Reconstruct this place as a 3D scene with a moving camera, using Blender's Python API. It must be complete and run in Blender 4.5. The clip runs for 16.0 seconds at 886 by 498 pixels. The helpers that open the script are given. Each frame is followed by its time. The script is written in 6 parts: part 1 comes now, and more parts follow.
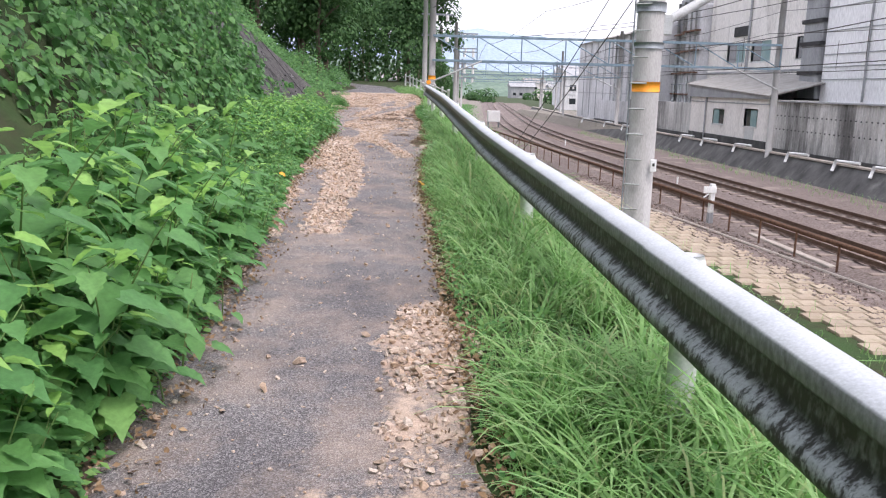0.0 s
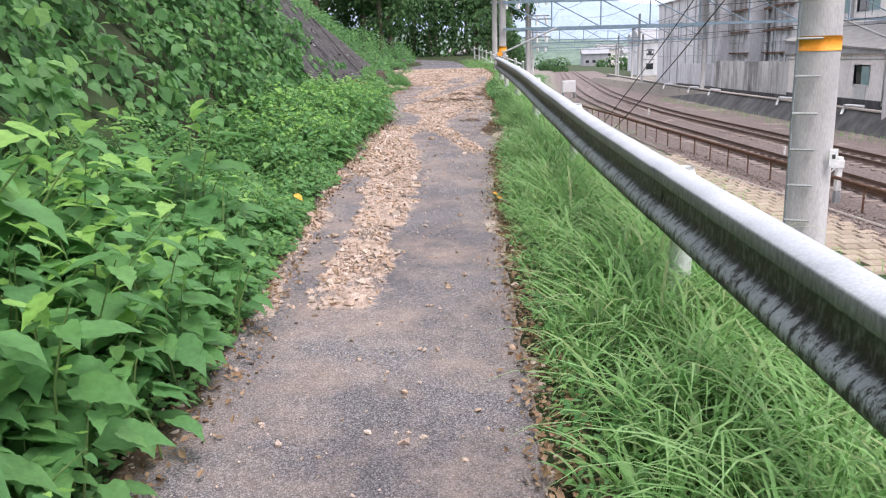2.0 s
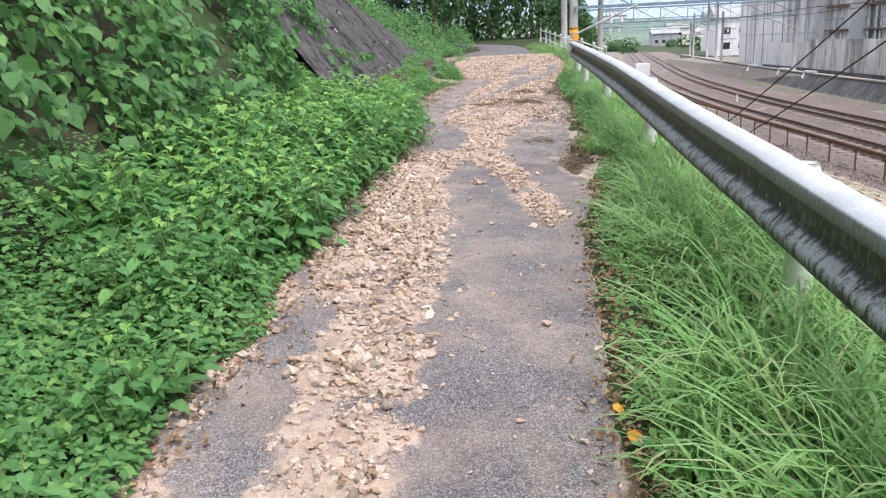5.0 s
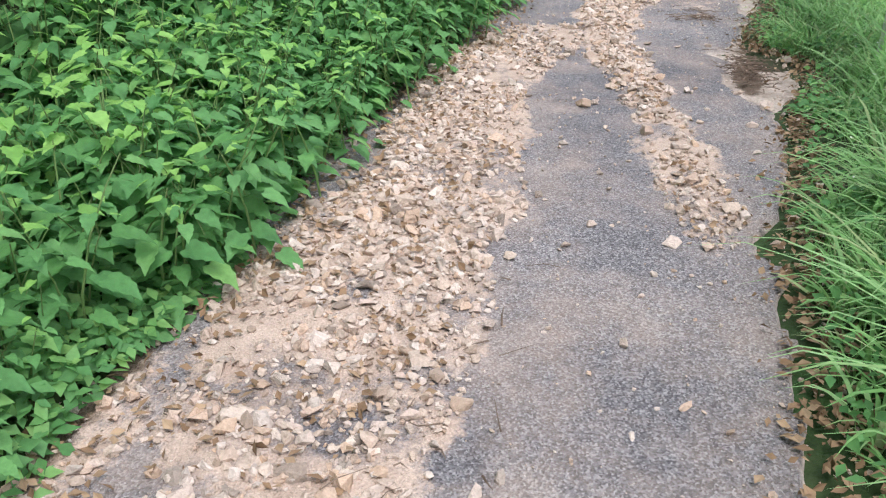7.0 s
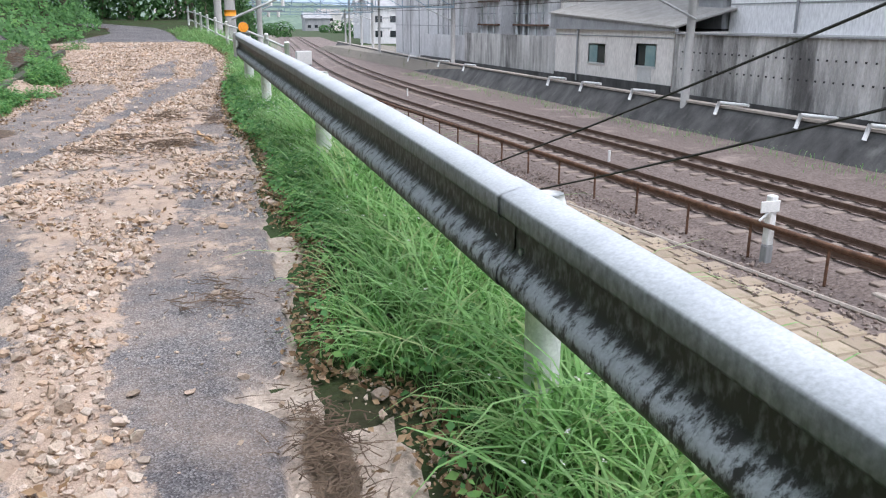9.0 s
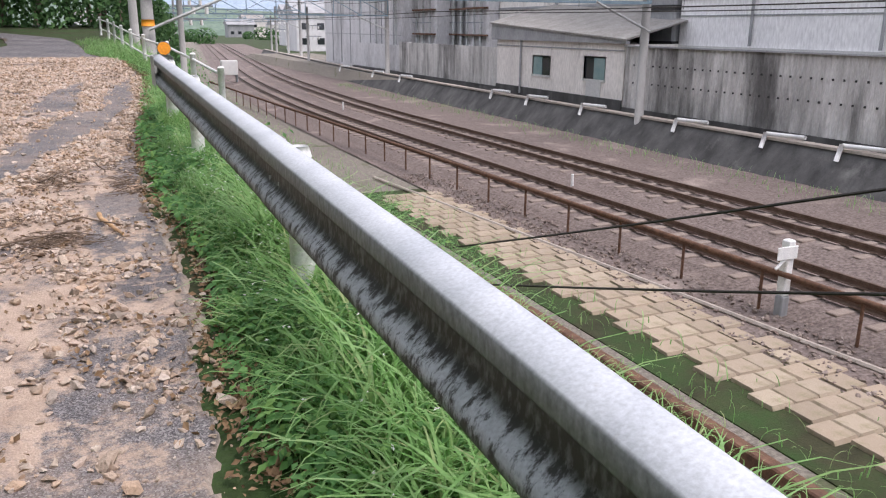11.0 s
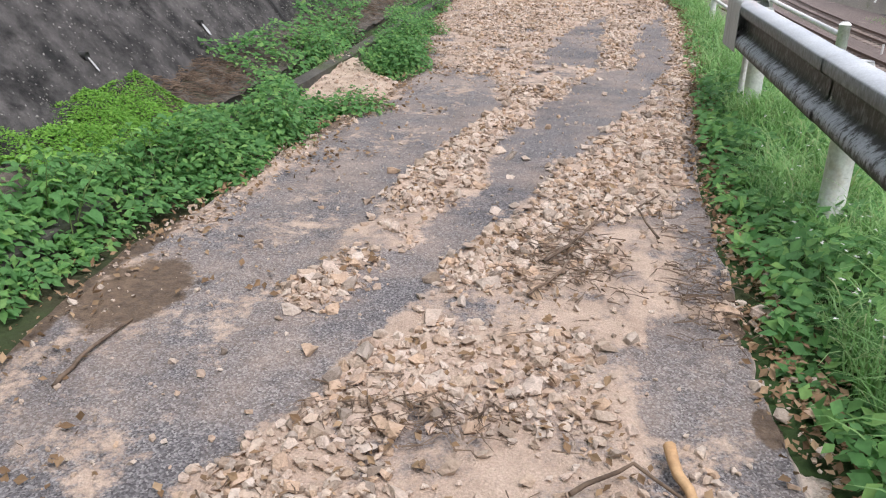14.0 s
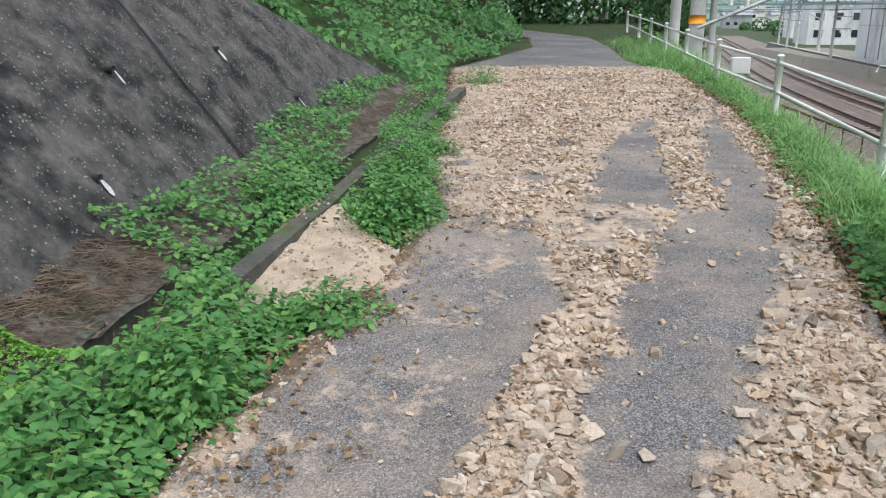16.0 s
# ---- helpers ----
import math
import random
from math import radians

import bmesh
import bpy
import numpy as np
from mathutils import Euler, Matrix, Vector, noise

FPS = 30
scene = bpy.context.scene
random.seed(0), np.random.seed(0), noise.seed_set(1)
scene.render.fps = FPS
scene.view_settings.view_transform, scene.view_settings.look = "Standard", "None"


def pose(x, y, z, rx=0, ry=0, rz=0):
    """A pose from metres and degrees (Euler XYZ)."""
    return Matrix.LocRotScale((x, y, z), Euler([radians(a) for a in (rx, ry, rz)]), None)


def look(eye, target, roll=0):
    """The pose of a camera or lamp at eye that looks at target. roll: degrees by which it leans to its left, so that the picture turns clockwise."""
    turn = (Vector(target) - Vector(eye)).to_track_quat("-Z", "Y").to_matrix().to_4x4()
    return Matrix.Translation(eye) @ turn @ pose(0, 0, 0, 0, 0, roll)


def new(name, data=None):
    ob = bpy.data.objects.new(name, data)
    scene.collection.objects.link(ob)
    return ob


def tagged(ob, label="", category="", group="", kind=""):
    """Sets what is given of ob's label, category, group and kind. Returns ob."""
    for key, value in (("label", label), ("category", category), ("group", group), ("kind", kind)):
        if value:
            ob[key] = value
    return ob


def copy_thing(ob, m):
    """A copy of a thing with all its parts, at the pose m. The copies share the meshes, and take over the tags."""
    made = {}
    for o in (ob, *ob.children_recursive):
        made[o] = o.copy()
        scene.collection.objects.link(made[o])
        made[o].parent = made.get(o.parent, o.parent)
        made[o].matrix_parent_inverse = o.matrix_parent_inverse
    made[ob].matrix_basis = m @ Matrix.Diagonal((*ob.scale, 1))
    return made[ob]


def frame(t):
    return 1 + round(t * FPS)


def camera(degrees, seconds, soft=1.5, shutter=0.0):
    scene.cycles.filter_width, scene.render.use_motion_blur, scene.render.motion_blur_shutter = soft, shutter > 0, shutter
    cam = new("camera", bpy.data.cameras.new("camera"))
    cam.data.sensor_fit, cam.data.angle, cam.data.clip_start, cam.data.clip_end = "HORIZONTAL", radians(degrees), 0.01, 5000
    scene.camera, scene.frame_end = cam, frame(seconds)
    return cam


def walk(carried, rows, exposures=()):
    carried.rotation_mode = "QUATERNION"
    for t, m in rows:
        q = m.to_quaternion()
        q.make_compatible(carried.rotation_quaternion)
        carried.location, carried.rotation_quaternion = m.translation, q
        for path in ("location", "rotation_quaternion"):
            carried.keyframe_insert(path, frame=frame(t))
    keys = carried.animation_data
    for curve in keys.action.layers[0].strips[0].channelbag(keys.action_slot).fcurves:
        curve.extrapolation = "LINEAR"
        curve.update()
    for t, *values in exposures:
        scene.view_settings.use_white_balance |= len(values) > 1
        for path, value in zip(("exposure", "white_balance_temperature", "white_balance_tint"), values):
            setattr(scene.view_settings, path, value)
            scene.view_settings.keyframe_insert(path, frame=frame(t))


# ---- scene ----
cam = camera(58.7, 16.0, soft=1.2)
PATH = [
    (0, (-0.145, 0.833, 1.37), (-0.007, 2.788, 0.967), 1.4),
    (0.5, (-0.094, 1.584, 1.388), (0.091, 3.545, 1.042), 1.4),
    (1, (-0.113, 2.306, 1.404), (0.083, 4.265, 1.055), 1.4),
    (1.5, (-0.043, 3.016, 1.374), (0.058, 4.968, 0.952), 0.1),
    (2, (-0.051, 3.792, 1.38), (-0.104, 5.736, 0.914), -1.6),
    (2.5, (-0.042, 4.592, 1.385), (-0.176, 6.534, 0.927), -1.6),
    (3, (-0.073, 5.432, 1.386), (-0.233, 7.371, 0.923), -2.6),
    (3.5, (-0.043, 6.215, 1.41), (-0.177, 8.154, 0.935), -2.4),
    (4, (-0.049, 6.979, 1.404), (-0.171, 8.908, 0.889), -2.3),
    (4.5, (-0.038, 7.731, 1.428), (-0.186, 9.654, 0.896), -1.6),
    (5, (-0.065, 8.506, 1.465), (-0.278, 10.431, 0.965), -2.6),
    (5.2, (-0.053, 8.771, 1.465), (-0.264, 10.7, 0.982), -2.9),
    (7.3, (-0.154, 11.739, 1.459), (-0.637, 13.451, 0.544), -0.6),
    (7.5, (-0.144, 12.035, 1.497), (-0.588, 13.775, 0.616), -0.7),
    (8, (-0.143, 12.725, 1.533), (-0.297, 14.577, 0.792), -0.5),
    (8.5, (-0.031, 13.386, 1.585), (0.146, 15.276, 0.954), -0.6),
    (9, (0.035, 14.073, 1.614), (0.642, 15.895, 1.056), 0.0),
    (9.2, (0.088, 14.327, 1.619), (0.887, 16.078, 1.077), 0.1),
    (11.3, (0.254, 17.04, 1.784), (1.014, 18.809, 1.242), 0.5),
    (11.5, (0.245, 17.283, 1.762), (0.928, 19.08, 1.208), -0.0),
    (12, (0.195, 17.941, 1.772), (0.612, 19.808, 1.189), 0.5),
    (12.5, (0.115, 18.609, 1.795), (0.295, 20.511, 1.204), 0.9),
    (13, (0.046, 19.288, 1.813), (-0.049, 21.188, 1.196), 1.7),
    (13.5, (-0.079, 19.944, 1.834), (-0.331, 21.804, 1.145), 1.1),
    (14, (-0.114, 20.566, 1.815), (-0.426, 22.397, 1.074), 1.5),
    (14.5, (-0.246, 21.226, 1.818), (-0.538, 23.062, 1.081), 1.8),
    (15, (-0.339, 21.818, 1.841), (-0.616, 23.694, 1.203), 1.5),
    (15.5, (-0.536, 22.391, 1.86), (-0.842, 24.275, 1.264), 0.7),
    (16, (-0.676, 22.896, 1.923), (-1.0, 24.787, 1.358), -0.2),
]
walk(cam, [(t, look(eye, target, roll)) for t, eye, target, roll in PATH], exposures=[(0, 0.76, 6400, 22), (4, 0.86, 6400, 20), (8, 0.74, 6000, 14), (11.3, 0.5, 6500, 22), (13.5, 0.52, 6450, 19), (16, 0.47, 6200, 8)])

# ---- world and light: bright overcast ----
SUN_EL, SUN_ROT = radians(58), radians(140)
world = bpy.data.worlds.new("overcast_sky")
scene.world = world
world.use_nodes = True
wn = world.node_tree.nodes
sky = wn.new("ShaderNodeTexSky")
sky.sky_type, sky.sun_disc = "NISHITA", False
sky.sun_elevation, sky.sun_rotation = SUN_EL, SUN_ROT
sky.air_density, sky.dust_density, sky.ozone_density = 1.0, 6.0, 1.0
haze = wn.new("ShaderNodeMixRGB")
haze.inputs[0].default_value = 0.75
haze.inputs[2].default_value = (8.2, 8.7, 9.2, 1)
world.node_tree.links.new(sky.outputs[0], haze.inputs[1])
world.node_tree.links.new(haze.outputs[0], wn["Background"].inputs[0])
wn["Background"].inputs[1].default_value = 0.135
sun = new("sun", bpy.data.lights.new("sun", "SUN"))
sun.data.energy, sun.data.angle, sun.data.color = 1.3, radians(16), (1.0, 0.96, 0.9)
sun.matrix_world = look((6, -4, 20), (0, 4, 0))


# ---- materials ----
def mat(name, a, b, scale=6.0, rough=0.8, bump=0.3, fine=60.0, metal=0.0, island=None, stain=None, stain_scale=0.7,
        stain_at=(0.5, 0.7), stretch=(1, 1, 1), leafy=0.0, spec=0.3, obrand=False):
    """A two-scale procedural surface: a to b by noise, stain patches, fine bump; island: colours picked per piece."""
    m = bpy.data.materials.new(name)
    m.use_nodes = True
    n, l = m.node_tree.nodes, m.node_tree.links
    p = n["Principled BSDF"]
    p.inputs["Roughness"].default_value, p.inputs["Metallic"].default_value = rough, metal
    p.inputs["Specular IOR Level"].default_value = spec
    tc, mp = n.new("ShaderNodeTexCoord"), n.new("ShaderNodeMapping")
    mp.inputs["Scale"].default_value = stretch
    l.new(tc.outputs["Object"], mp.inputs["Vector"])

    def tex(s, detail=5.0, roughness=0.6):
        t = n.new("ShaderNodeTexNoise")
        t.inputs["Scale"].default_value, t.inputs["Detail"].default_value, t.inputs["Roughness"].default_value = s, detail, roughness
        l.new(mp.outputs[0], t.inputs["Vector"])
        return t.outputs["Fac"]

    def ramp(fac, stops):
        r = n.new("ShaderNodeValToRGB")
        while len(r.color_ramp.elements) < len(stops):
            r.color_ramp.elements.new(0.5)
        for e, (at, c) in zip(r.color_ramp.elements, stops):
            e.position, e.color = at, (*c, 1)
        l.new(fac, r.inputs[0])
        return r.outputs[0]

    def mix(kind, fac, x, y):
        k = n.new("ShaderNodeMixRGB")
        k.blend_type = kind
        for sock, v in zip(k.inputs, (fac, x, y)):
            if isinstance(v, (int, float)):
                sock.default_value = v
            elif isinstance(v, tuple):
                sock.default_value = (*v, 1)
            else:
                l.new(v, sock)
        return k.outputs[0]

    col = ramp(tex(scale), [(0.32, a), (0.68, b)])
    if island:
        if obrand:
            rnd = n.new("ShaderNodeObjectInfo").outputs["Random"]
        else:
            rnd = n.new("ShaderNodeNewGeometry").outputs["Random Per Island"]
        pick = ramp(rnd, [(i / max(1, len(island) - 1), c) for i, c in enumerate(island)])
        col = mix("MIX", 0.75, col, pick)
    if stain:
        lo, hi = stain_at
        msk = ramp(tex(stain_scale, 7.0, 0.65), [(lo, (0, 0, 0)), (hi, (1, 1, 1))])
        col = mix("MIX", msk, col, stain)
    grain = ramp(tex(fine, 3.0), [(0.3, (0.78, 0.78, 0.78)), (0.7, (1.15, 1.15, 1.15))])
    col = mix("MULTIPLY", 0.8, col, grain)
    l.new(col, p.inputs["Base Color"])
    if bump:
        bn = n.new("ShaderNodeBump")
        bn.inputs["Strength"].default_value, bn.inputs["Distance"].default_value = bump, 0.02
        l.new(tex(fine, 6.0), bn.inputs["Height"])
        l.new(bn.outputs[0], p.inputs["Normal"])
    if leafy:
        tr, mx = n.new("ShaderNodeBsdfTranslucent"), n.new("ShaderNodeMixShader")
        l.new(col, tr.inputs[0])
        mx.inputs[0].default_value = leafy
        l.new(p.outputs[0], mx.inputs[1])
        l.new(tr.outputs[0], mx.inputs[2])
        l.new(mx.outputs[0], n["Material Output"].inputs[0])
    return m


GREENS = [(0.09, 0.235, 0.075), (0.14, 0.34, 0.11), (0.115, 0.3, 0.11), (0.19, 0.43, 0.14), (0.1, 0.27, 0.1), (0.27, 0.52, 0.16)]
M_LEAF = mat("broad_leaf", (0.09, 0.24, 0.05), (0.15, 0.34, 0.075), 3, 0.5, 0.15, 40, island=GREENS, leafy=0.42)
M_VINE = mat("vine_leaf", (0.07, 0.18, 0.045), (0.12, 0.27, 0.06), 1.2, 0.5, 0.0, 40, leafy=0.42,
             island=[(0.055, 0.16, 0.055), (0.12, 0.3, 0.1), (0.085, 0.23, 0.08), (0.18, 0.4, 0.13), (0.06, 0.17, 0.06), (0.26, 0.5, 0.15)])
M_HERB = mat("herb_leaf", (0.08, 0.22, 0.055), (0.13, 0.31, 0.075), 2, 0.55, 0.0, 40, leafy=0.42,
             island=[(0.08, 0.21, 0.07), (0.14, 0.33, 0.11), (0.1, 0.27, 0.09), (0.2, 0.42, 0.13), (0.28, 0.48, 0.14)])
M_GRASS = mat("grass_blade", (0.12, 0.3, 0.07), (0.2, 0.42, 0.12), 2, 0.55, 0.0, 40, leafy=0.42,
              island=[(0.15, 0.34, 0.1), (0.3, 0.54, 0.19), (0.4, 0.62, 0.28), (0.22, 0.46, 0.14), (0.52, 0.56, 0.3)])
M_MOSS = mat("bright_moss", (0.15, 0.36, 0.045), (0.24, 0.47, 0.06), 3, 0.7, 0.0, 40, leafy=0.3,
             island=[(0.11, 0.3, 0.05), (0.23, 0.45, 0.08), (0.16, 0.37, 0.06)])
M_FAR = mat("far_leaf", (0.03, 0.08, 0.025), (0.055, 0.13, 0.035), 0.3, 0.7, 0.0, 5, leafy=0.25,
            island=[(0.03, 0.085, 0.03), (0.055, 0.14, 0.045), (0.085, 0.19, 0.055), (0.04, 0.11, 0.04)])
M_STEM = mat("green_stem", (0.1, 0.2, 0.05), (0.16, 0.22, 0.08), 8, 0.6, 0.1)
M_BARK = mat("bark", (0.07, 0.055, 0.04), (0.15, 0.12, 0.09), 5, 0.9, 0.6, 20, stretch=(1, 1, 0.2))
M_SOIL = mat("leaf_mould_soil", (0.03, 0.032, 0.016), (0.06, 0.06, 0.03), 3, 0.95, 0.8, 30, stain=(0.035, 0.075, 0.02), stain_at=(0.4, 0.6))
M_LITTER = mat("dead_leaf", (0.2, 0.12, 0.06), (0.32, 0.2, 0.1), 4, 0.85, 0.0, 40, island=[(0.09, 0.055, 0.032), (0.27, 0.18, 0.105), (0.17, 0.105, 0.06), (0.4, 0.29, 0.18), (0.12, 0.08, 0.05)])
M_TWIG = mat("twig", (0.085, 0.06, 0.043), (0.22, 0.16, 0.115), 9, 0.85, 0.3, 40)
M_WOODPALE = mat("peeled_wood", (0.45, 0.27, 0.14), (0.6, 0.4, 0.22), 9, 0.75, 0.3, 40)
STONES = [(0.5, 0.37, 0.28), (0.64, 0.53, 0.44), (0.34, 0.25, 0.19), (0.7, 0.61, 0.53), (0.5, 0.38, 0.31), (0.6, 0.42, 0.29), (0.2, 0.165, 0.14), (0.68, 0.59, 0.52), (0.56, 0.43, 0.36)]
M_STONE = mat("tan_rubble", (0.4, 0.31, 0.22), (0.58, 0.48, 0.37), 25, 0.9, 0.6, 90, island=STONES)
M_LOOSE = mat("loose_stone", (0.42, 0.33, 0.25), (0.6, 0.51, 0.41), 25, 0.9, 0.6, 90, island=STONES, obrand=True)
M_ZINC = mat("pale_zinc_coating", (0.41, 0.445, 0.48), (0.53, 0.565, 0.6), 3, 0.5, 0.05, 90, stain=(0.4, 0.41, 0.4), stain_scale=14, stain_at=(0.66, 0.78))
M_SLEEVE = mat("dull_end_sleeve", (0.4, 0.42, 0.42), (0.56, 0.58, 0.57), 3, 0.5, 0.08, 60, stretch=(6, 6, 0.6), stain=(0.16, 0.17, 0.13), stain_scale=2.5, stain_at=(0.55, 0.75))
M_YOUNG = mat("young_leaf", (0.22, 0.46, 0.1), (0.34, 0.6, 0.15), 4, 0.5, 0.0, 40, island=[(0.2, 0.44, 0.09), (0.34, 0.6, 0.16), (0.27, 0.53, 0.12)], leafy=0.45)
M_DEBRIS = mat("leaf_and_root_debris", (0.05, 0.044, 0.037), (0.18, 0.157, 0.135), 11, 0.95, 1.0, 45, stain=(0.05, 0.06, 0.03), stain_scale=3, stain_at=(0.5, 0.65))
M_GALV = mat("weathered_galvanised_steel", (0.36, 0.38, 0.38), (0.5, 0.52, 0.52), 4, 0.5, 0.1, 60, metal=0.35, stain=(0.2, 0.2, 0.17), stain_scale=2.2, stain_at=(0.52, 0.75))
M_WHITE = mat("white_paint", (0.7, 0.72, 0.72), (0.82, 0.83, 0.82), 5, 0.5, 0.1, 60, stain=(0.5, 0.45, 0.36), stain_scale=5, stain_at=(0.6, 0.8))
M_POLE = mat("pole_concrete", (0.3, 0.3, 0.29), (0.42, 0.42, 0.41), 3, 0.85, 0.25, 80, stretch=(1, 1, 0.25))
M_ORANGE = mat("orange_band", (0.85, 0.3, 0.02), (0.95, 0.38, 0.04), 5, 0.55, 0.05)
M_STEEL = mat("grey_steel", (0.2, 0.23, 0.25), (0.32, 0.35, 0.37), 3, 0.6, 0.1, metal=0.3)
M_BLUESTEEL = mat("blue_grey_truss", (0.16, 0.24, 0.3), (0.24, 0.33, 0.38), 3, 0.6, 0.1, metal=0.2)
M_RUST = mat("rusty_steel", (0.09, 0.05, 0.035), (0.2, 0.11, 0.07), 8, 0.85, 0.3, 60)
M_RAIL = mat("rail_steel", (0.12, 0.08, 0.06), (0.2, 0.14, 0.11), 6, 0.5, 0.1, metal=0.5)
M_BALLAST = mat("rust_stained_ballast", (0.1, 0.076, 0.068), (0.26, 0.215, 0.195), 14, 0.95, 1.0, 22, stain=(0.36, 0.3, 0.265), stain_scale=0.45, stain_at=(0.56, 0.72))
M_BALSTONE = mat("ballast_stone", (0.16, 0.12, 0.1), (0.36, 0.3, 0.27), 12, 0.95, 0.4, 40, island=[(0.13, 0.1, 0.085), (0.3, 0.25, 0.22), (0.22, 0.165, 0.14), (0.42, 0.37, 0.33)])
M_OLDSLEEPER = mat("rust_dusted_sleeper", (0.2, 0.155, 0.13), (0.32, 0.27, 0.235), 4, 0.95, 0.5, 40)
M_SAND = mat("washed_out_sand", (0.41, 0.315, 0.24), (0.6, 0.49, 0.39), 5, 0.95, 0.6, 110, stain=(0.3, 0.23, 0.165), stain_scale=4)
M_GRAVEL = mat("grey_brown_gravel", (0.13, 0.12, 0.1), (0.3, 0.27, 0.23), 18, 0.95, 1.0, 30, stain=(0.1, 0.115, 0.06), stain_scale=0.9, stain_at=(0.56, 0.7))
M_SLEEPER = mat("sleeper_concrete", (0.36, 0.32, 0.28), (0.48, 0.43, 0.38), 4, 0.9, 0.4, 50)
M_PAVER = mat("tan_paver", (0.36, 0.3, 0.22), (0.5, 0.43, 0.33), 5, 0.9, 0.4, 50, island=[(0.27, 0.22, 0.165), (0.4, 0.32, 0.24), (0.33, 0.27, 0.21), (0.44, 0.37, 0.28)], obrand=True, stain=(0.24, 0.22, 0.13), stain_scale=1.6, stain_at=(0.52, 0.72))
M_RETAIN = mat("dark_retaining_concrete", (0.05, 0.05, 0.05), (0.13, 0.13, 0.127), 1.2, 0.9, 0.4, 30, stretch=(1, 1, 0.3), stain=(0.22, 0.22, 0.21), stain_scale=0.8, stain_at=(0.6, 0.8))
M_SHOT = mat("dark_shotcrete", (0.024, 0.024, 0.024), (0.125, 0.118, 0.114), 5, 0.95, 1.0, 26, stain=(0.013, 0.013, 0.013), stain_scale=2.2, stain_at=(0.52, 0.64))
M_CORR = mat("stained_corrugated_sheet", (0.42, 0.415, 0.4), (0.74, 0.73, 0.71), 1.3, 0.75, 0.15, 20, stretch=(1, 1.3, 0.3), stain=(0.15, 0.147, 0.143), stain_scale=0.42, stain_at=(0.46, 0.62))
M_GREYCLAD = mat("grey_cladding", (0.58, 0.58, 0.59), (0.74, 0.74, 0.75), 0.6, 0.8, 0.15, 10, stretch=(1, 1, 0.35), stain=(0.28, 0.28, 0.28), stain_scale=0.35, stain_at=(0.52, 0.72))
M_CREAM = mat("cream_render", (0.74, 0.71, 0.67), (0.86, 0.83, 0.79), 0.8, 0.85, 0.15, 10, stretch=(1, 1, 0.3), stain=(0.36, 0.34, 0.31), stain_scale=0.6, stain_at=(0.56, 0.78))
M_WHITECLAD = mat("white_cladding", (0.86, 0.86, 0.87), (0.92, 0.92, 0.92), 0.6, 0.7, 0.1, 10, stretch=(1, 1, 0.3))
M_DUCT = mat("grey_duct", (0.27, 0.28, 0.29), (0.4, 0.41, 0.42), 0.9, 0.7, 0.1, 12, stretch=(1, 1, 0.4))
M_DARK = mat("dark_gap", (0.03, 0.03, 0.032), (0.06, 0.06, 0.06), 3, 0.8, 0.0)
M_ROOF = mat("faded_roof_sheet", (0.26, 0.25, 0.23), (0.36, 0.35, 0.33), 1.5, 0.85, 0.2, 12)
M_FRAME = mat("window_frame", (0.55, 0.56, 0.55), (0.65, 0.66, 0.65), 5, 0.5, 0.05)
M_CURTAIN = mat("teal_sash", (0.18, 0.3, 0.3), (0.28, 0.38, 0.37), 2, 0.6, 0.05)
# distance haze is put into this blue-grey base colour
M_HILL = mat("hazed_far_hillside", (0.27, 0.35, 0.43), (0.33, 0.41, 0.5), 0.02, 1.0, 0.0, 0.2)
M_HILLNEAR = mat("wooded_hillside", (0.1, 0.16, 0.12), (0.19, 0.25, 0.2), 0.05, 1.0, 0.0, 0.4)
M_CHIP = mat("pale_aggregate_chip", (0.2, 0.19, 0.18), (0.34, 0.33, 0.31), 9, 0.9, 0.2, 40, island=[(0.06, 0.058, 0.055), (0.16, 0.155, 0.15), (0.1, 0.096, 0.09), (0.32, 0.31, 0.29)])
M_GUTTER = mat("mossy_gutter_concrete", (0.055, 0.055, 0.048), (0.12, 0.115, 0.1), 5, 0.9, 0.5, 40, stain=(0.07, 0.1, 0.03), stain_scale=3)
M_CABLE = mat("black_cable", (0.03, 0.025, 0.022), (0.05, 0.045, 0.04), 5, 0.6, 0.0)
M_PORC = mat("white_porcelain", (0.75, 0.75, 0.73), (0.82, 0.82, 0.8), 5, 0.3, 0.0)
M_PETAL = mat("white_petal", (0.75, 0.77, 0.72), (0.85, 0.85, 0.82), 5, 0.6, 0.0)
M_YELLOW = mat("yellow_leaf", (0.72, 0.3, 0.03), (0.85, 0.42, 0.05), 9, 0.6, 0.0)

# window glass
M_GLASS = bpy.data.materials.new("dark_window_glass")
M_GLASS.use_nodes = True
gp = M_GLASS.node_tree.nodes["Principled BSDF"]
gp.inputs["Base Color"].default_value, gp.inputs["Roughness"].default_value = (0.025, 0.03, 0.035, 1), 0.06


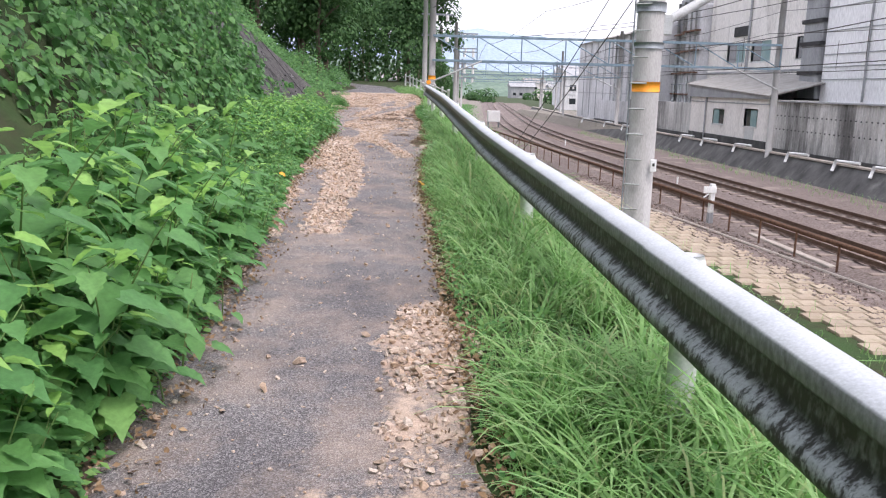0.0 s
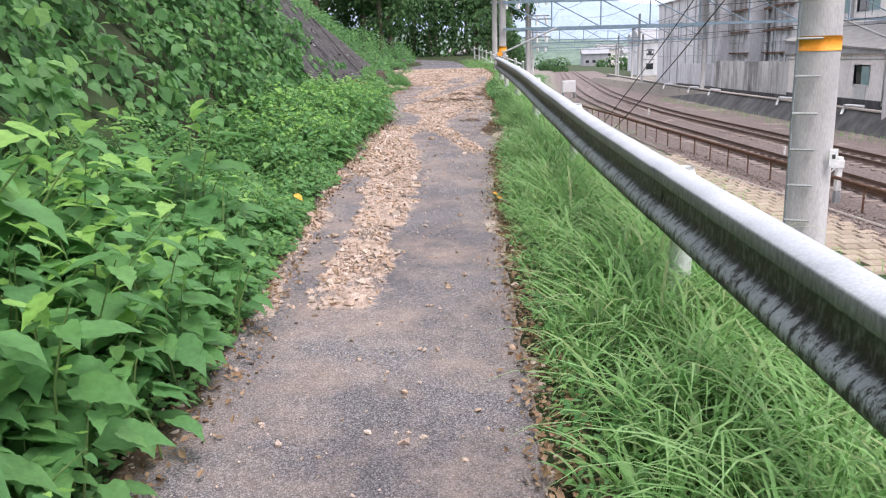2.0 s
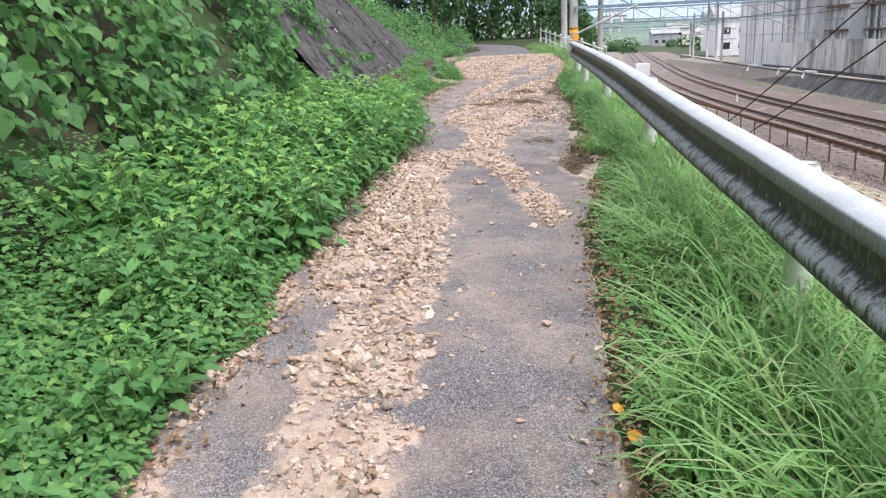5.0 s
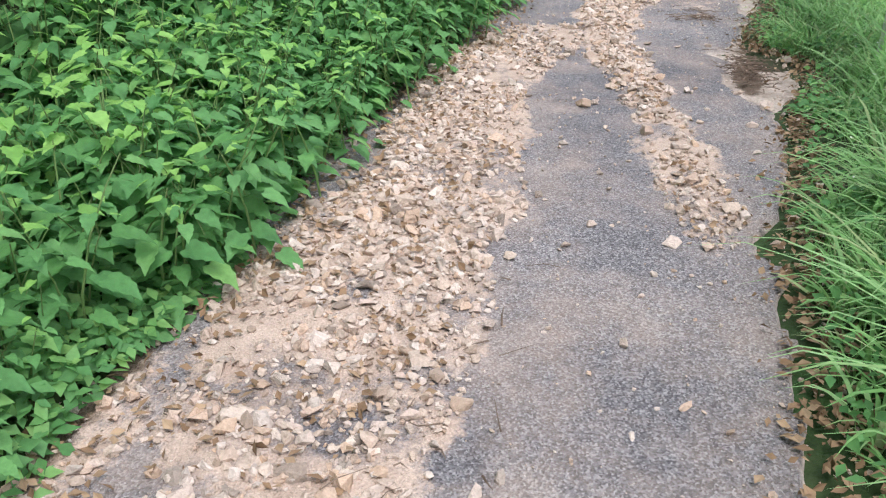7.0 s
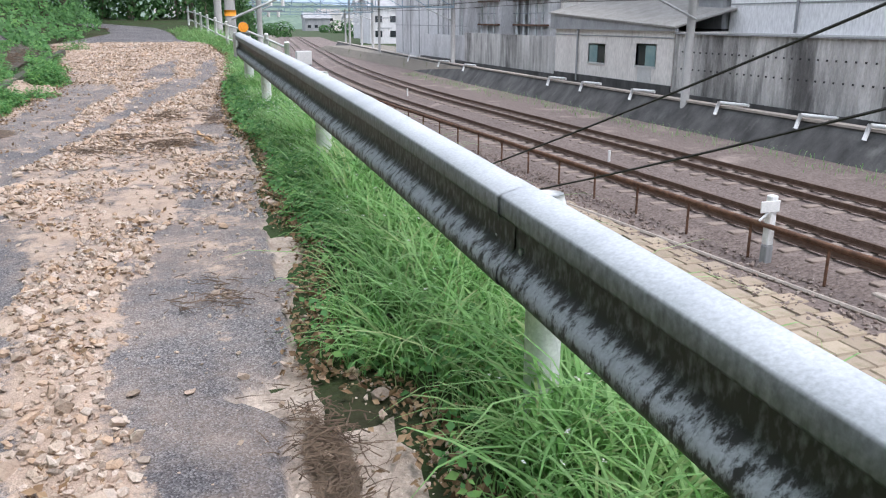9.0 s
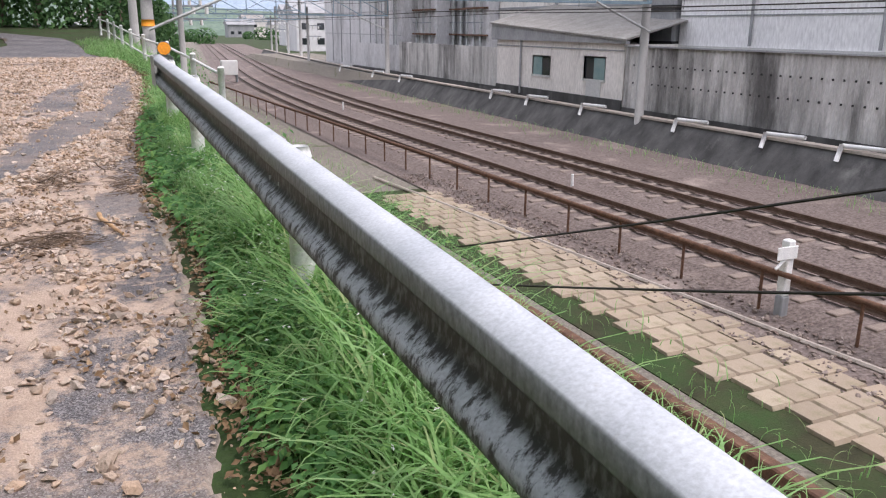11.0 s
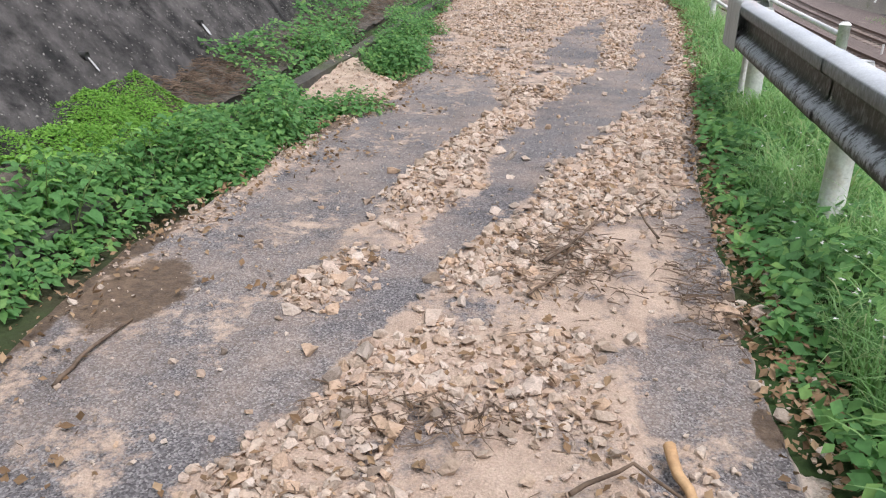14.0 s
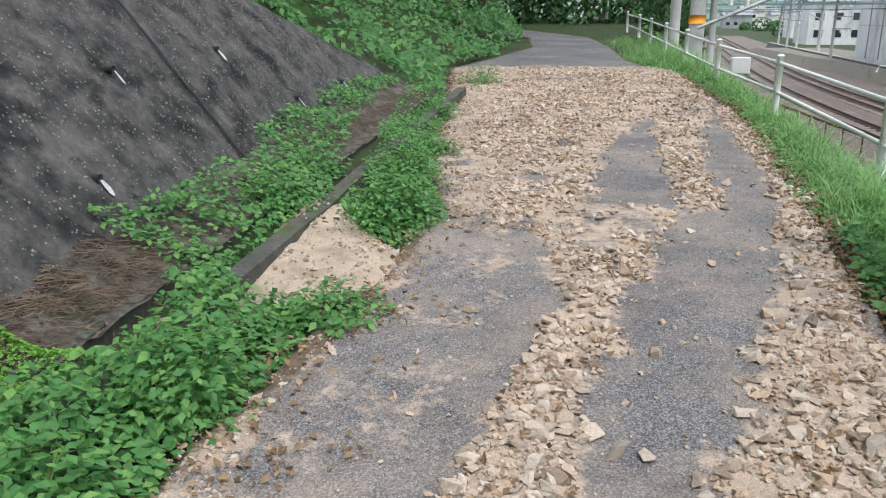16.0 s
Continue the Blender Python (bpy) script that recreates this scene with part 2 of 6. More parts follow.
def path_material():
    """Worn asphalt under a film of tan silt; attributes silt and damp say where the washed-out sand lies."""
    m = bpy.data.materials.new("silted_asphalt")
    m.use_nodes = True
    n, l = m.node_tree.nodes, m.node_tree.links
    p = n["Principled BSDF"]
    tc = n.new("ShaderNodeTexCoord")

    def tex(s, d=5.0, r=0.6):
        t = n.new("ShaderNodeTexNoise")
        t.inputs["Scale"].default_value, t.inputs["Detail"].default_value, t.inputs["Roughness"].default_value = s, d, r
        l.new(tc.outputs["Object"], t.inputs["Vector"])
        return t.outputs["Fac"]

    def ramp(f, stops):
        r = n.new("ShaderNodeValToRGB")
        while len(r.color_ramp.elements) < len(stops):
            r.color_ramp.elements.new(0.5)
        for e, (at, c) in zip(r.color_ramp.elements, stops):
            e.position, e.color = at, (*c, 1)
        l.new(f, r.inputs[0])
        return r.outputs[0]

    def mix(f, a, b, kind="MIX"):
        k = n.new("ShaderNodeMixRGB")
        k.blend_type = kind
        for s, v in zip(k.inputs, (f, a, b)):
            if isinstance(v, (int, float)):
                s.default_value = v
            else:
                l.new(v, s)
        return k.outputs[0]

    def math2(op, a, b):
        k = n.new("ShaderNodeMath")
        k.operation, k.use_clamp = op, True
        for s, v in zip(k.inputs, (a, b)):
            if isinstance(v, (int, float)):
                s.default_value = v
            else:
                l.new(v, s)
        return k.outputs[0]

    vo = n.new("ShaderNodeTexVoronoi")
    vo.inputs["Scale"].default_value = 165
    l.new(tc.outputs["Object"], vo.inputs["Vector"])
    chips = ramp(vo.outputs["Color"], [(0.15, (0.06, 0.06, 0.067)), (0.55, (0.155, 0.154, 0.165)), (0.9, (0.34, 0.335, 0.335))])
    worn = ramp(tex(0.9, 6), [(0.35, (0.7, 0.7, 0.72)), (0.7, (1.25, 1.22, 1.18))])
    asphalt = mix(1.0, chips, worn, "MULTIPLY")
    sand = mix(0.85, ramp(tex(5, 8, 0.7), [(0.3, (0.4, 0.3, 0.23)), (0.7, (0.6, 0.475, 0.38))]), ramp(tex(120, 3), [(0.3, (0.7, 0.7, 0.7)), (0.7, (1.2, 1.2, 1.2))]), "MULTIPLY")
    at = n.new("ShaderNodeAttribute")
    at.attribute_name = "silt"
    dm = n.new("ShaderNodeAttribute")
    dm.attribute_name = "damp"
    edge = math2("ADD", at.outputs["Fac"], math2("MULTIPLY", tex(16, 8, 0.75), 0.9))
    edge = math2("MULTIPLY", edge, math2("ADD", 0.08, math2("MULTIPLY", tex(2.6, 8, 0.75), 1.3)))
    cover = ramp(edge, [(0.6, (0, 0, 0)), (0.74, (0.97, 0.97, 0.97))])
    dust = ramp(tex(1.7, 9, 0.72), [(0.43, (0.04, 0.04, 0.04)), (0.74, (0.62, 0.62, 0.62))])
    dy = n.new("ShaderNodeAttribute")
    dy.attribute_name = "dusty"
    col = mix(math2("MULTIPLY", dust, dy.outputs["Fac"]), asphalt, sand)
    col = mix(cover, col, sand)
    bs = n.new("ShaderNodeAttribute")
    bs.attribute_name = "base"
    broken = mix(0.9, ramp(tex(7, 8, 0.7), [(0.3, (0.3, 0.24, 0.19)), (0.65, (0.62, 0.53, 0.45))]), ramp(tex(70, 4), [(0.3, (0.65, 0.65, 0.65)), (0.7, (1.2, 1.2, 1.2))]), "MULTIPLY")
    col = mix(bs.outputs["Fac"], col, broken)
    wet = ramp(math2("ADD", dm.outputs["Fac"], math2("MULTIPLY", tex(11, 8, 0.75), 0.9)), [(0.85, (0, 0, 0)), (1.0, (0.85, 0.85, 0.85))])
    mud = ramp(tex(30, 5), [(0.3, (0.06, 0.04, 0.025)), (0.7, (0.16, 0.11, 0.07))])
    col = mix(wet, col, mud)
    l.new(col, p.inputs["Base Color"])
    p.inputs["Roughness"].default_value = 0.88
    p.inputs["Specular IOR Level"].default_value = 0.3
    b = n.new("ShaderNodeBump")
    b.inputs["Strength"].default_value, b.inputs["Distance"].default_value = 0.7, 0.012
    l.new(math2("ADD", math2("MULTIPLY", vo.outputs["Distance"], 0.6), math2("MULTIPLY", tex(90, 4), 0.6)), b.inputs["Height"])
    l.new(b.outputs[0], p.inputs["Normal"])
    return m


M_PATH = path_material()

# ---- building helpers ----
rng = np.random.default_rng(7)


def gz(y):
    """Height of the path at y."""
    return 0.033 * (np.clip(y, -12, 62) - 8.5)


def n2(x, y, s, seed=0.0):
    return noise.noise(Vector((x * s, y * s, seed)))


def np_mesh(name, verts, faces, material, smooth=False):
    """A mesh from arrays: verts (n, 3), faces (m, k)."""
    me = bpy.data.meshes.new(name)
    verts, faces = np.asarray(verts, np.float32), np.asarray(faces, np.int32)
    k = faces.shape[1]
    me.vertices.add(len(verts))
    me.vertices.foreach_set("co", verts.ravel())
    me.loops.add(faces.size)
    me.loops.foreach_set("vertex_index", faces.ravel())
    me.polygons.add(len(faces))
    me.polygons.foreach_set("loop_start", np.arange(0, faces.size, k, dtype=np.int32))
    me.polygons.foreach_set("use_smooth", np.full(len(faces), smooth))
    me.update(calc_edges=True)
    me.materials.append(material)
    return me


def thing(name, label, category, group="", kind="", at=(0, 0, 0)):
    ob = new(name)
    ob.location = at
    ob.empty_display_size = 0.2
    return tagged(ob, label, category, group, kind)


def part(name, bm, material, parent, label="", smooth=False):
    """Links a bmesh (or a ready mesh) as one mesh object under a thing or a part."""
    if isinstance(bm, bmesh.types.BMesh):
        me = bpy.data.meshes.new(name)
        bm.normal_update()
        bm.to_mesh(me)
        bm.free()
        me.materials.append(material)
        if smooth:
            me.polygons.foreach_set("use_smooth", np.ones(len(me.polygons), bool))
    else:
        me = bm
    ob = new(name, me)
    if parent:
        ob.parent = parent
        if not parent.parent:
            ob.matrix_parent_inverse = Matrix.Translation(-parent.location)
    if label:
        ob["label"] = label
    return ob


def solo(name, bm, material, label, category, kind="", group="", smooth=False):
    return tagged(part(name, bm, material, None, "", smooth), label, category, group, kind)


def box(x0, x1, y0, y1, z0, z1, bevel=0.0, bm=None):
    bm = bm or bmesh.new()
    r = bmesh.ops.create_cube(bm, size=1)
    for v in r["verts"]:
        v.co = Vector(((x0 + x1) / 2 + v.co.x * (x1 - x0), (y0 + y1) / 2 + v.co.y * (y1 - y0), (z0 + z1) / 2 + v.co.z * (z1 - z0)))
    if bevel:
        es = list({e for v in r["verts"] for e in v.link_edges})
        bmesh.ops.bevel(bm, geom=es, offset=bevel, segments=1, affect="EDGES")
    return bm


def tube(points, radius, sides=8, bm=None, taper=None, caps=True):
    """A round bar through the points."""
    bm = bm or bmesh.new()
    pts = [Vector(p) for p in points]
    rings = []
    for i, p in enumerate(pts):
        d = (pts[min(i + 1, len(pts) - 1)] - pts[max(i - 1, 0)]).normalized()
        u = d.cross(Vector((0, 0, 1)) if abs(d.z) < 0.9 else Vector((1, 0, 0))).normalized()
        w = d.cross(u)
        r = radius if taper is None else radius + (taper - radius) * i / max(1, len(pts) - 1)
        rings.append([bm.verts.new(p + r * (math.cos(a) * u + math.sin(a) * w)) for a in (2 * math.pi * k / sides for k in range(sides))])
    for a, b in zip(rings, rings[1:]):
        for k in range(sides):
            bm.faces.new((a[k], a[(k + 1) % sides], b[(k + 1) % sides], b[k]))
    if caps:
        bm.faces.new(rings[0])
        bm.faces.new(list(reversed(rings[-1])))
    return bm


def scatter(template_v, template_f, places, xaxis, yaxis, zaxis, size):
    """Copies of a small template as one pair of arrays. Axes (n,3), size (n,) or (n,3)."""
    tv, tf = np.asarray(template_v, float), np.asarray(template_f, int)
    size = np.asarray(size, float)
    size = size[:, None] * np.ones(3) if size.ndim == 1 else size
    n = len(places)
    v = (places[:, None, :] + tv[None, :, 0:1] * (xaxis * size[:, :1])[:, None, :] + tv[None, :, 1:2] * (yaxis * size[:, 1:2])[:, None, :]
         + tv[None, :, 2:3] * (zaxis * size[:, 2:3])[:, None, :])
    f = tf[None] + (np.arange(n) * len(tv))[:, None, None]
    return v.reshape(-1, 3), f.reshape(-1, tf.shape[1])


def unit(v):
    return v / np.maximum(np.linalg.norm(v, axis=1, keepdims=True), 1e-9)


def frames_from(normal, way):
    """Axes of leaves with that normal, pointing roughly along way."""
    z = unit(normal)
    y = unit(way - (way * z).sum(1, keepdims=True) * z)
    return np.cross(y, z), y, z


LEAF_V = [(0, 0, 0), (0, 0.5, -0.03), (0, 1, -0.16), (-0.36, 0.2, 0.05), (-0.31, 0.6, 0.02), (0.36, 0.2, 0.05), (0.31, 0.6, 0.02)]
LEAF_F = [(0, 1, 3), (1, 4, 3), (1, 2, 4), (0, 5, 1), (1, 5, 6), (1, 6, 2)]
SMALL_V = [(0, 0, 0), (-0.3, 0.45, 0.06), (0, 1, -0.06), (0.3, 0.45, 0.06)]
SMALL_F = [(0, 2, 1), (0, 3, 2)]


RIM = [(0.2, -0.06, 0.05), (0.37, 0.13, 0.07), (0.31, 0.25, 0.05), (0.34, 0.4, 0.04), (0.25, 0.52, 0.03), (0.26, 0.64, 0.0), (0.14, 0.76, -0.04)]
TOOTH_V = [(0, 0, 0), (0, 0.35, -0.02), (0, 0.68, -0.07), (0.03, 1.02, -0.2)] + [(k * a, b, c) for k in (1, -1) for a, b, c in RIM]
TOOTH_F = [q if k == 4 else q[::-1] for k in (4, 11) for q in ((0, k, k + 1), (0, k + 1, 1), (1, k + 1, k + 2), (1, k + 2, k + 3), (1, k + 3, 2), (2, k + 3, k + 4), (2, k + 4, k + 5), (2, k + 5, k + 6), (2, k + 6, 3))]


def leaves(pos, normal, way, size, big=True, toothed=False):
    x, y, z = frames_from(normal, way)
    if toothed:
        return scatter(TOOTH_V, TOOTH_F, pos, x, y, z, size)
    return scatter(LEAF_V if big else SMALL_V, LEAF_F if big else SMALL_F, pos, x, y, z, size)


# ---- the ground ----
def edge_left(y):
    return np.interp(y, [0, 8, 11, 15, 17.3, 19.5, 21, 22, 23.5, 24.3, 25, 26.4, 28, 28.8, 30, 31.7, 33, 35, 38, 40, 44, 48, 54, 62], [-1.3, -1.32, -1.48, -1.6, -1.45, -1.6, -1.85, -1.98, -2.0, -1.86, -1.86, -1.7, -1.62, -1.8, -2.05, -2.22, -2.3, -2.65, -3.1, -2.6, -1.9, -2.3, -6.0, -14.0])


def edge_right(y):
    return np.interp(y, [0, 11, 12, 14, 15, 15.5, 15.9, 16.6, 16.95, 17.5, 18.1, 18.8, 19.4, 20, 21, 23, 25, 28, 30, 33, 37, 40, 44, 48, 54, 62], [0.28, 0.27, 0.32, 0.4, 0.52, 0.56, 0.7, 0.74, 0.42, 0.5, 0.66, 0.7, 0.6, 0.62, 0.76, 0.62, 0.62, 0.86, 1.0, 1.2, 1.0, 0.2, 0.0, -0.5, -3.5, -11.0])


def asphalt_right(y):
    """Where the asphalt breaks off, short of the verge, with notches bitten out of it."""
    depth = float(np.interp(y, [0, 9.8, 10.0, 10.2, 10.5, 13.9, 14.1, 14.3, 15.3, 15.6, 15.85, 16.1, 16.8, 16.95, 17.9, 18.1, 18.9, 19.3, 20.6, 20.9, 24, 30],
                            [0.03, 0.04, 0.13, 0.12, 0.04, 0.04, 0.12, 0.05, 0.03, 0.1, 0.34, 0.46, 0.42, 0.06, 0.07, 0.2, 0.2, 0.06, 0.08, 0.14, 0.05, 0.0]))
    return float(edge_right(y)) - depth - 0.045 * abs(n2(0, y, 2.6, 56)) - 0.05 * max(0.0, n2(3, y, 5.5, 57))


def lay(x, y):
    """Height of the ground."""
    g = gz(y)
    l, r = edge_left(y), edge_right(y)
    if x < l:
        d = l - x
        bench = 0.1 * min(d, 1.0)
        over = max(0.0, d - 1.15)
        rise = min(over * 1.25, 7.5 + 0.12 * over)
        near = 1.0 if y < 34 else max(0.12, 1 - (y - 34) / 14)
        if 21.5 < y < 34.2:
            rise = max(0.0, over - 0.35) * 1.1
        back = 1.0 if y < 110 else max(0.0, 1 - (y - 110) / 60)
        h = g + bench + rise * near * back
        if x < -60:
            h *= max(0.0, 1 - (-60 - x) / 120)
        return h + 0.12 * n2(x, y, 0.7, 3)
    if x > 1.45:
        if x < 6.4:
            k = (x - 1.45) / 4.95
            return g - 0.05 + (-2.86 - g) * k + 0.06 * n2(x, y, 0.9, 5)
        return -2.86 if x < 21 else (-1.9 if y < 135 else -2.86)
    return g - (0.03 if l + 0.05 < x < r - 0.05 else 0.0) + (0.02 * n2(x, y, 2.0, 9) if x > r else 0)


def stations(*spans):
    out = []
    for a, b, step in spans:
        out += list(np.arange(a, b, step))
    return sorted(set(round(v, 3) for v in out))


GX = stations((-900, -120, 130), (-120, -16, 8), (-16, -6, 1.0), (-6, 2.4, 0.2), (2.4, 7, 0.5), (7, 20.8, 2), (20.8, 21.4, 0.2), (21.4, 60, 8), (60, 1000, 120))
GY = stations((-120, -8, 14), (-8, 46, 0.4), (46, 80, 2), (80, 200, 10), (200, 2200, 200))
gv = [(x, y, lay(x, y)) for y in GY for x in GX]
w = len(GX)
gf = [(j * w + i, j * w + i + 1, (j + 1) * w + i + 1, (j + 1) * w + i) for j in range(len(GY) - 1) for i in range(w - 1)]
gm = np_mesh("ground", gv, gf, M_SOIL, True)
gm.materials.append(M_GRAVEL)
gm.polygons.foreach_set("material_index", np.array([int(4.2 < gv[q[0]][0] < 24) for q in gf], np.int32))
tagged(new("ground", gm), "dark leaf-mould soil of the bank and slope", "ground", kind="structure")

# washed-out rubble: stations of y, left edge, right edge, amount
BANDS = {
    "patch": [(3.2, -0.35, 0.1, 0.3), (3.9, -0.3, 0.25, 0.4), (4.5, -0.12, 0.38, 1), (5.2, -0.13, 0.4, 1), (5.8, -0.08, 0.28, 0.7), (6.3, 0.0, 0.2, 0.2)],
    "left": [(8.0, -1.0, -0.5, 0.3), (8.6, -1.05, -0.5, 0.7), (9.2, -0.95, -0.55, 0.8), (10, -0.95, -0.6, 0.8), (11, -1.0, -0.53, 1), (12.3, -1.06, -0.58, 1), (13.2, -1.42, -0.6, 1),
             (14.4, -1.36, -0.62, 1), (15.5, -1.5, -0.86, 1), (16.3, -1.5, -0.85, 1), (17.0, -1.4, -0.62, 0.8), (17.5, -1.2, -0.6, 0.3)],
    "thin": [(14.05, 0.02, 0.2, 0.8), (14.7, -0.1, 0.16, 1), (15.4, -0.2, 0.03, 1), (16.4, -0.5, -0.22, 1), (17.3, -0.68, -0.38, 1), (18.0, -0.72, -0.3, 1), (19.0, -0.95, -0.1, 0.6), (20.0, -1.26, 0.15, 0.7),
             (21.2, -1.24, 0.26, 0.72), (22.1, -1.04, 0.14, 0.8), (22.9, -0.76, 0.2, 0.9), (23.8, -0.55, 0.34, 1), (24.5, -0.36, 0.45, 0.9), (25.7, 0.04, 0.55, 1), (27.3, 0.45, 0.72, 1), (29, 0.78, 1.0, 0.9), (31, 0.9, 1.15, 0.9), (33, 0.9, 1.2, 0.9)],
    "middle": [(23.2, -1.2, -0.92, 0.8), (24.0, -1.12, -0.78, 1), (24.6, -1.05, -0.64, 1), (25.6, -0.9, -0.6, 1), (26.5, -0.72, -0.45, 0.9), (27, -0.85, -0.25, 0.5), (27.6, -1.0, -0.1, 0.6), (28.3, -1.4, 0.0, 0.6)],
    "field": [(27.6, -1.45, -1.0, 0.5), (28.4, -1.65, -0.5, 0.6), (29.5, -1.85, -0.45, 0.7), (31, -2.1, -0.28, 0.85), (32.3, -2.2, 0.1, 1), (33.3, -2.3, 1.0, 1), (36, -2.75, 1.05, 1), (38, -3.0, 1.0, 0.9), (38.6, -2.6, 0.6, 0.2)],
    "margin": [(21.8, -1.85, -1.6, 0.5), (23.5, -2.0, -1.75, 0.5), (24.2, -2.0, -1.66, 0.6), (24.8, -2.0, -1.66, 0.6), (25.4, -2.0, -1.7, 0.5), (26.3, -1.8, -1.45, 0.6)],
    "edge": [(8.0, -1.32, -1.12, 0.6), (11, -1.48, -1.24, 0.65), (13, -1.6, -1.4, 0.7)],
    "track": [(28.4, 0.02, 0.34, 0.7), (30, 0.05, 0.42, 0.9), (31.4, 0.1, 0.55, 0.9), (32.8, 0.2, 0.9, 0.9)],
    "sheet": [(20.6, 0.3, 0.5, 0.3), (21.4, 0.2, 0.6, 0.43), (22.6, 0.15, 0.6, 0.45), (23.6, 0.3, 0.6, 0.45), (24.4, 0.4, 0.55, 0.4)],
    "near": [(1.6, -1.2, 0.26, 0.5), (3.0, -1.0, 0.26, 0.45), (3.5, -0.7, 0.26, 0.34), (3.9, -0.4, 0.2, 0.2)],
    "film": [(18.2, -0.6, 0.5, 0.34), (19.4, -0.8, 0.6, 0.36), (20.5, -0.9, 0.66, 0.42), (21.5, 0.0, 0.68, 0.4)],
    "wash": [(19.6, -1.5, -0.95, 0.33), (22, -1.75, -1.15, 0.34), (24, -1.9, -1.15, 0.34), (26, -1.6, -1.0, 0.34), (27.4, -1.5, -0.9, 0.34)],
    "spill": [(17.2, 0.1, 0.22, 0.5), (18.2, 0.06, 0.2, 0.5), (18.9, 0.0, 0.25, 0.45), (20, 0.1, 0.4, 0.4)],
    "fan": [(26.0, -2.5, -2.2, 0.8), (26.6, -2.4, -1.5, 0.9), (27.1, -2.4, -1.6, 0.9), (27.9, -2.45, -2.25, 0.7)],
}
NARROW = {k: tuple(np.array([r[c] for r in rows]) for c in range(4)) for k, rows in BANDS.items()}


def silt_at(x, y):
    """Cover of washed-out sand at (x, y): above 0.5 inside a band."""
    best = 0.0
    for ys, a, b, amount in NARROW.values():
        if ys[0] - 0.3 < y < ys[-1] + 0.3:
            lo, hi, am = np.interp(y, ys, a), np.interp(y, ys, b), np.interp(y, ys, amount)
            wob = 0.1 * n2(x, y, 1.9, 21) + 0.08 * n2(x, y, 6, 22)
            inside = min(x - lo, hi - x) + wob
            end = min(1.0, (y - ys[0] + 0.3) / 0.3, (ys[-1] + 0.3 - y) / 0.3)
            best = max(best, float(np.clip(0.5 + inside / 0.26, 0, 1)) * am * end)
    return best


def pile_at(x, y):
    """Height of the heaped rubble above the asphalt."""
    return 0.05 * max(0.0, silt_at(x, y) - 0.35) * (0.6 + 0.5 * n2(x, y, 1.3, 31))


def damp_at(x, y):
    """Dark wet mud at the verge, in the broken-out hole and at a few spots."""
    l, r = edge_left(y), edge_right(y)
    d = max(0.0, 1 - (r - x) / 0.12) * (0.45 + 0.5 * n2(x, y, 0.8, 41)) + max(0.0, 1 - (x - l) / 0.2) * (0.6 + 0.7 * n2(x, y, 0.8, 42))
    for cx, cy, rx, ry in ((-2.0, 23.6, 0.15, 0.5), (0.4, 16.3, 0.12, 0.45), (0.55, 23.4, 0.1, 0.35), (0.52, 22.68, 0.07, 0.16), (-1.75, 23.1, 0.28, 0.45)):
        d = max(d, 0.95 - ((x - cx) / rx) ** 2 - ((y - cy) / ry) ** 2)
    return float(np.clip(d, 0, 1))


PX = np.linspace(0, 1, 90)
PY = np.concatenate([np.arange(-6, 2, 0.2), np.arange(2, 39, 0.05), np.arange(39, 64, 0.4)])
pv, silt, damp, base = [], [], [], []
for y in PY:
    l, r = float(edge_left(y)) - 0.05, float(edge_right(y)) + 0.05
    l += 0.07 * n2(0, y, 1.7, 51)
    r += 0.05 * n2(0, y, 2.3, 52) + 0.03 * n2(0, y, 7, 53)
    ar = asphalt_right(y) if 2 < y < 30 else 99.0
    for u in PX:
        x = l + (r - l) * u
        s, d = silt_at(x, y), damp_at(x, y)
        off = x > ar
        base.append(float(off))
        pv.append((x, y, float(gz(y)) + 0.012 + pile_at(x, y) - (0.035 + 0.012 * n2(x, y, 6, 58) if off else 0.0) - 0.02 * (u in (0, 1)) + 0.006 * n2(x, y, 1.5, 55)))
        silt.append(s)
        damp.append(d)
w = len(PX)
pf = [(j * w + i, j * w + i + 1, (j + 1) * w + i + 1, (j + 1) * w + i) for j in range(len(PY) - 1) for i in range(w - 1)]
pm = np_mesh("path", pv, pf, M_PATH, True)
for nm, vals in (("silt", silt), ("damp", damp), ("base", base), ("dusty", [float(np.clip((39.5 - q[1]) / 1.5, 0.12, 1)) for q in pv])):
    pm.attributes.new(nm, "FLOAT", "POINT").data.foreach_set("value", np.array(vals, np.float32))
tagged(new("pavement", pm), "worn grey asphalt footpath with washed-out tan silt", "path", kind="structure")

# ---- guardrail ----
RAIL_X = 1.045
PROFILE = [(-0.012, 0.0), (-0.03, 0.006), (-0.075, 0.03), (-0.085, 0.05), (-0.084, 0.075), (-0.076, 0.095), (-0.05, 0.118), (-0.03, 0.135), (-0.022, 0.15),
           (-0.02, 0.225), (-0.032, 0.24), (-0.072, 0.256), (-0.08, 0.268), (-0.08, 0.318), (-0.074, 0.328), (-0.02, 0.344), (0.022, 0.352), (0.032, 0.345)]


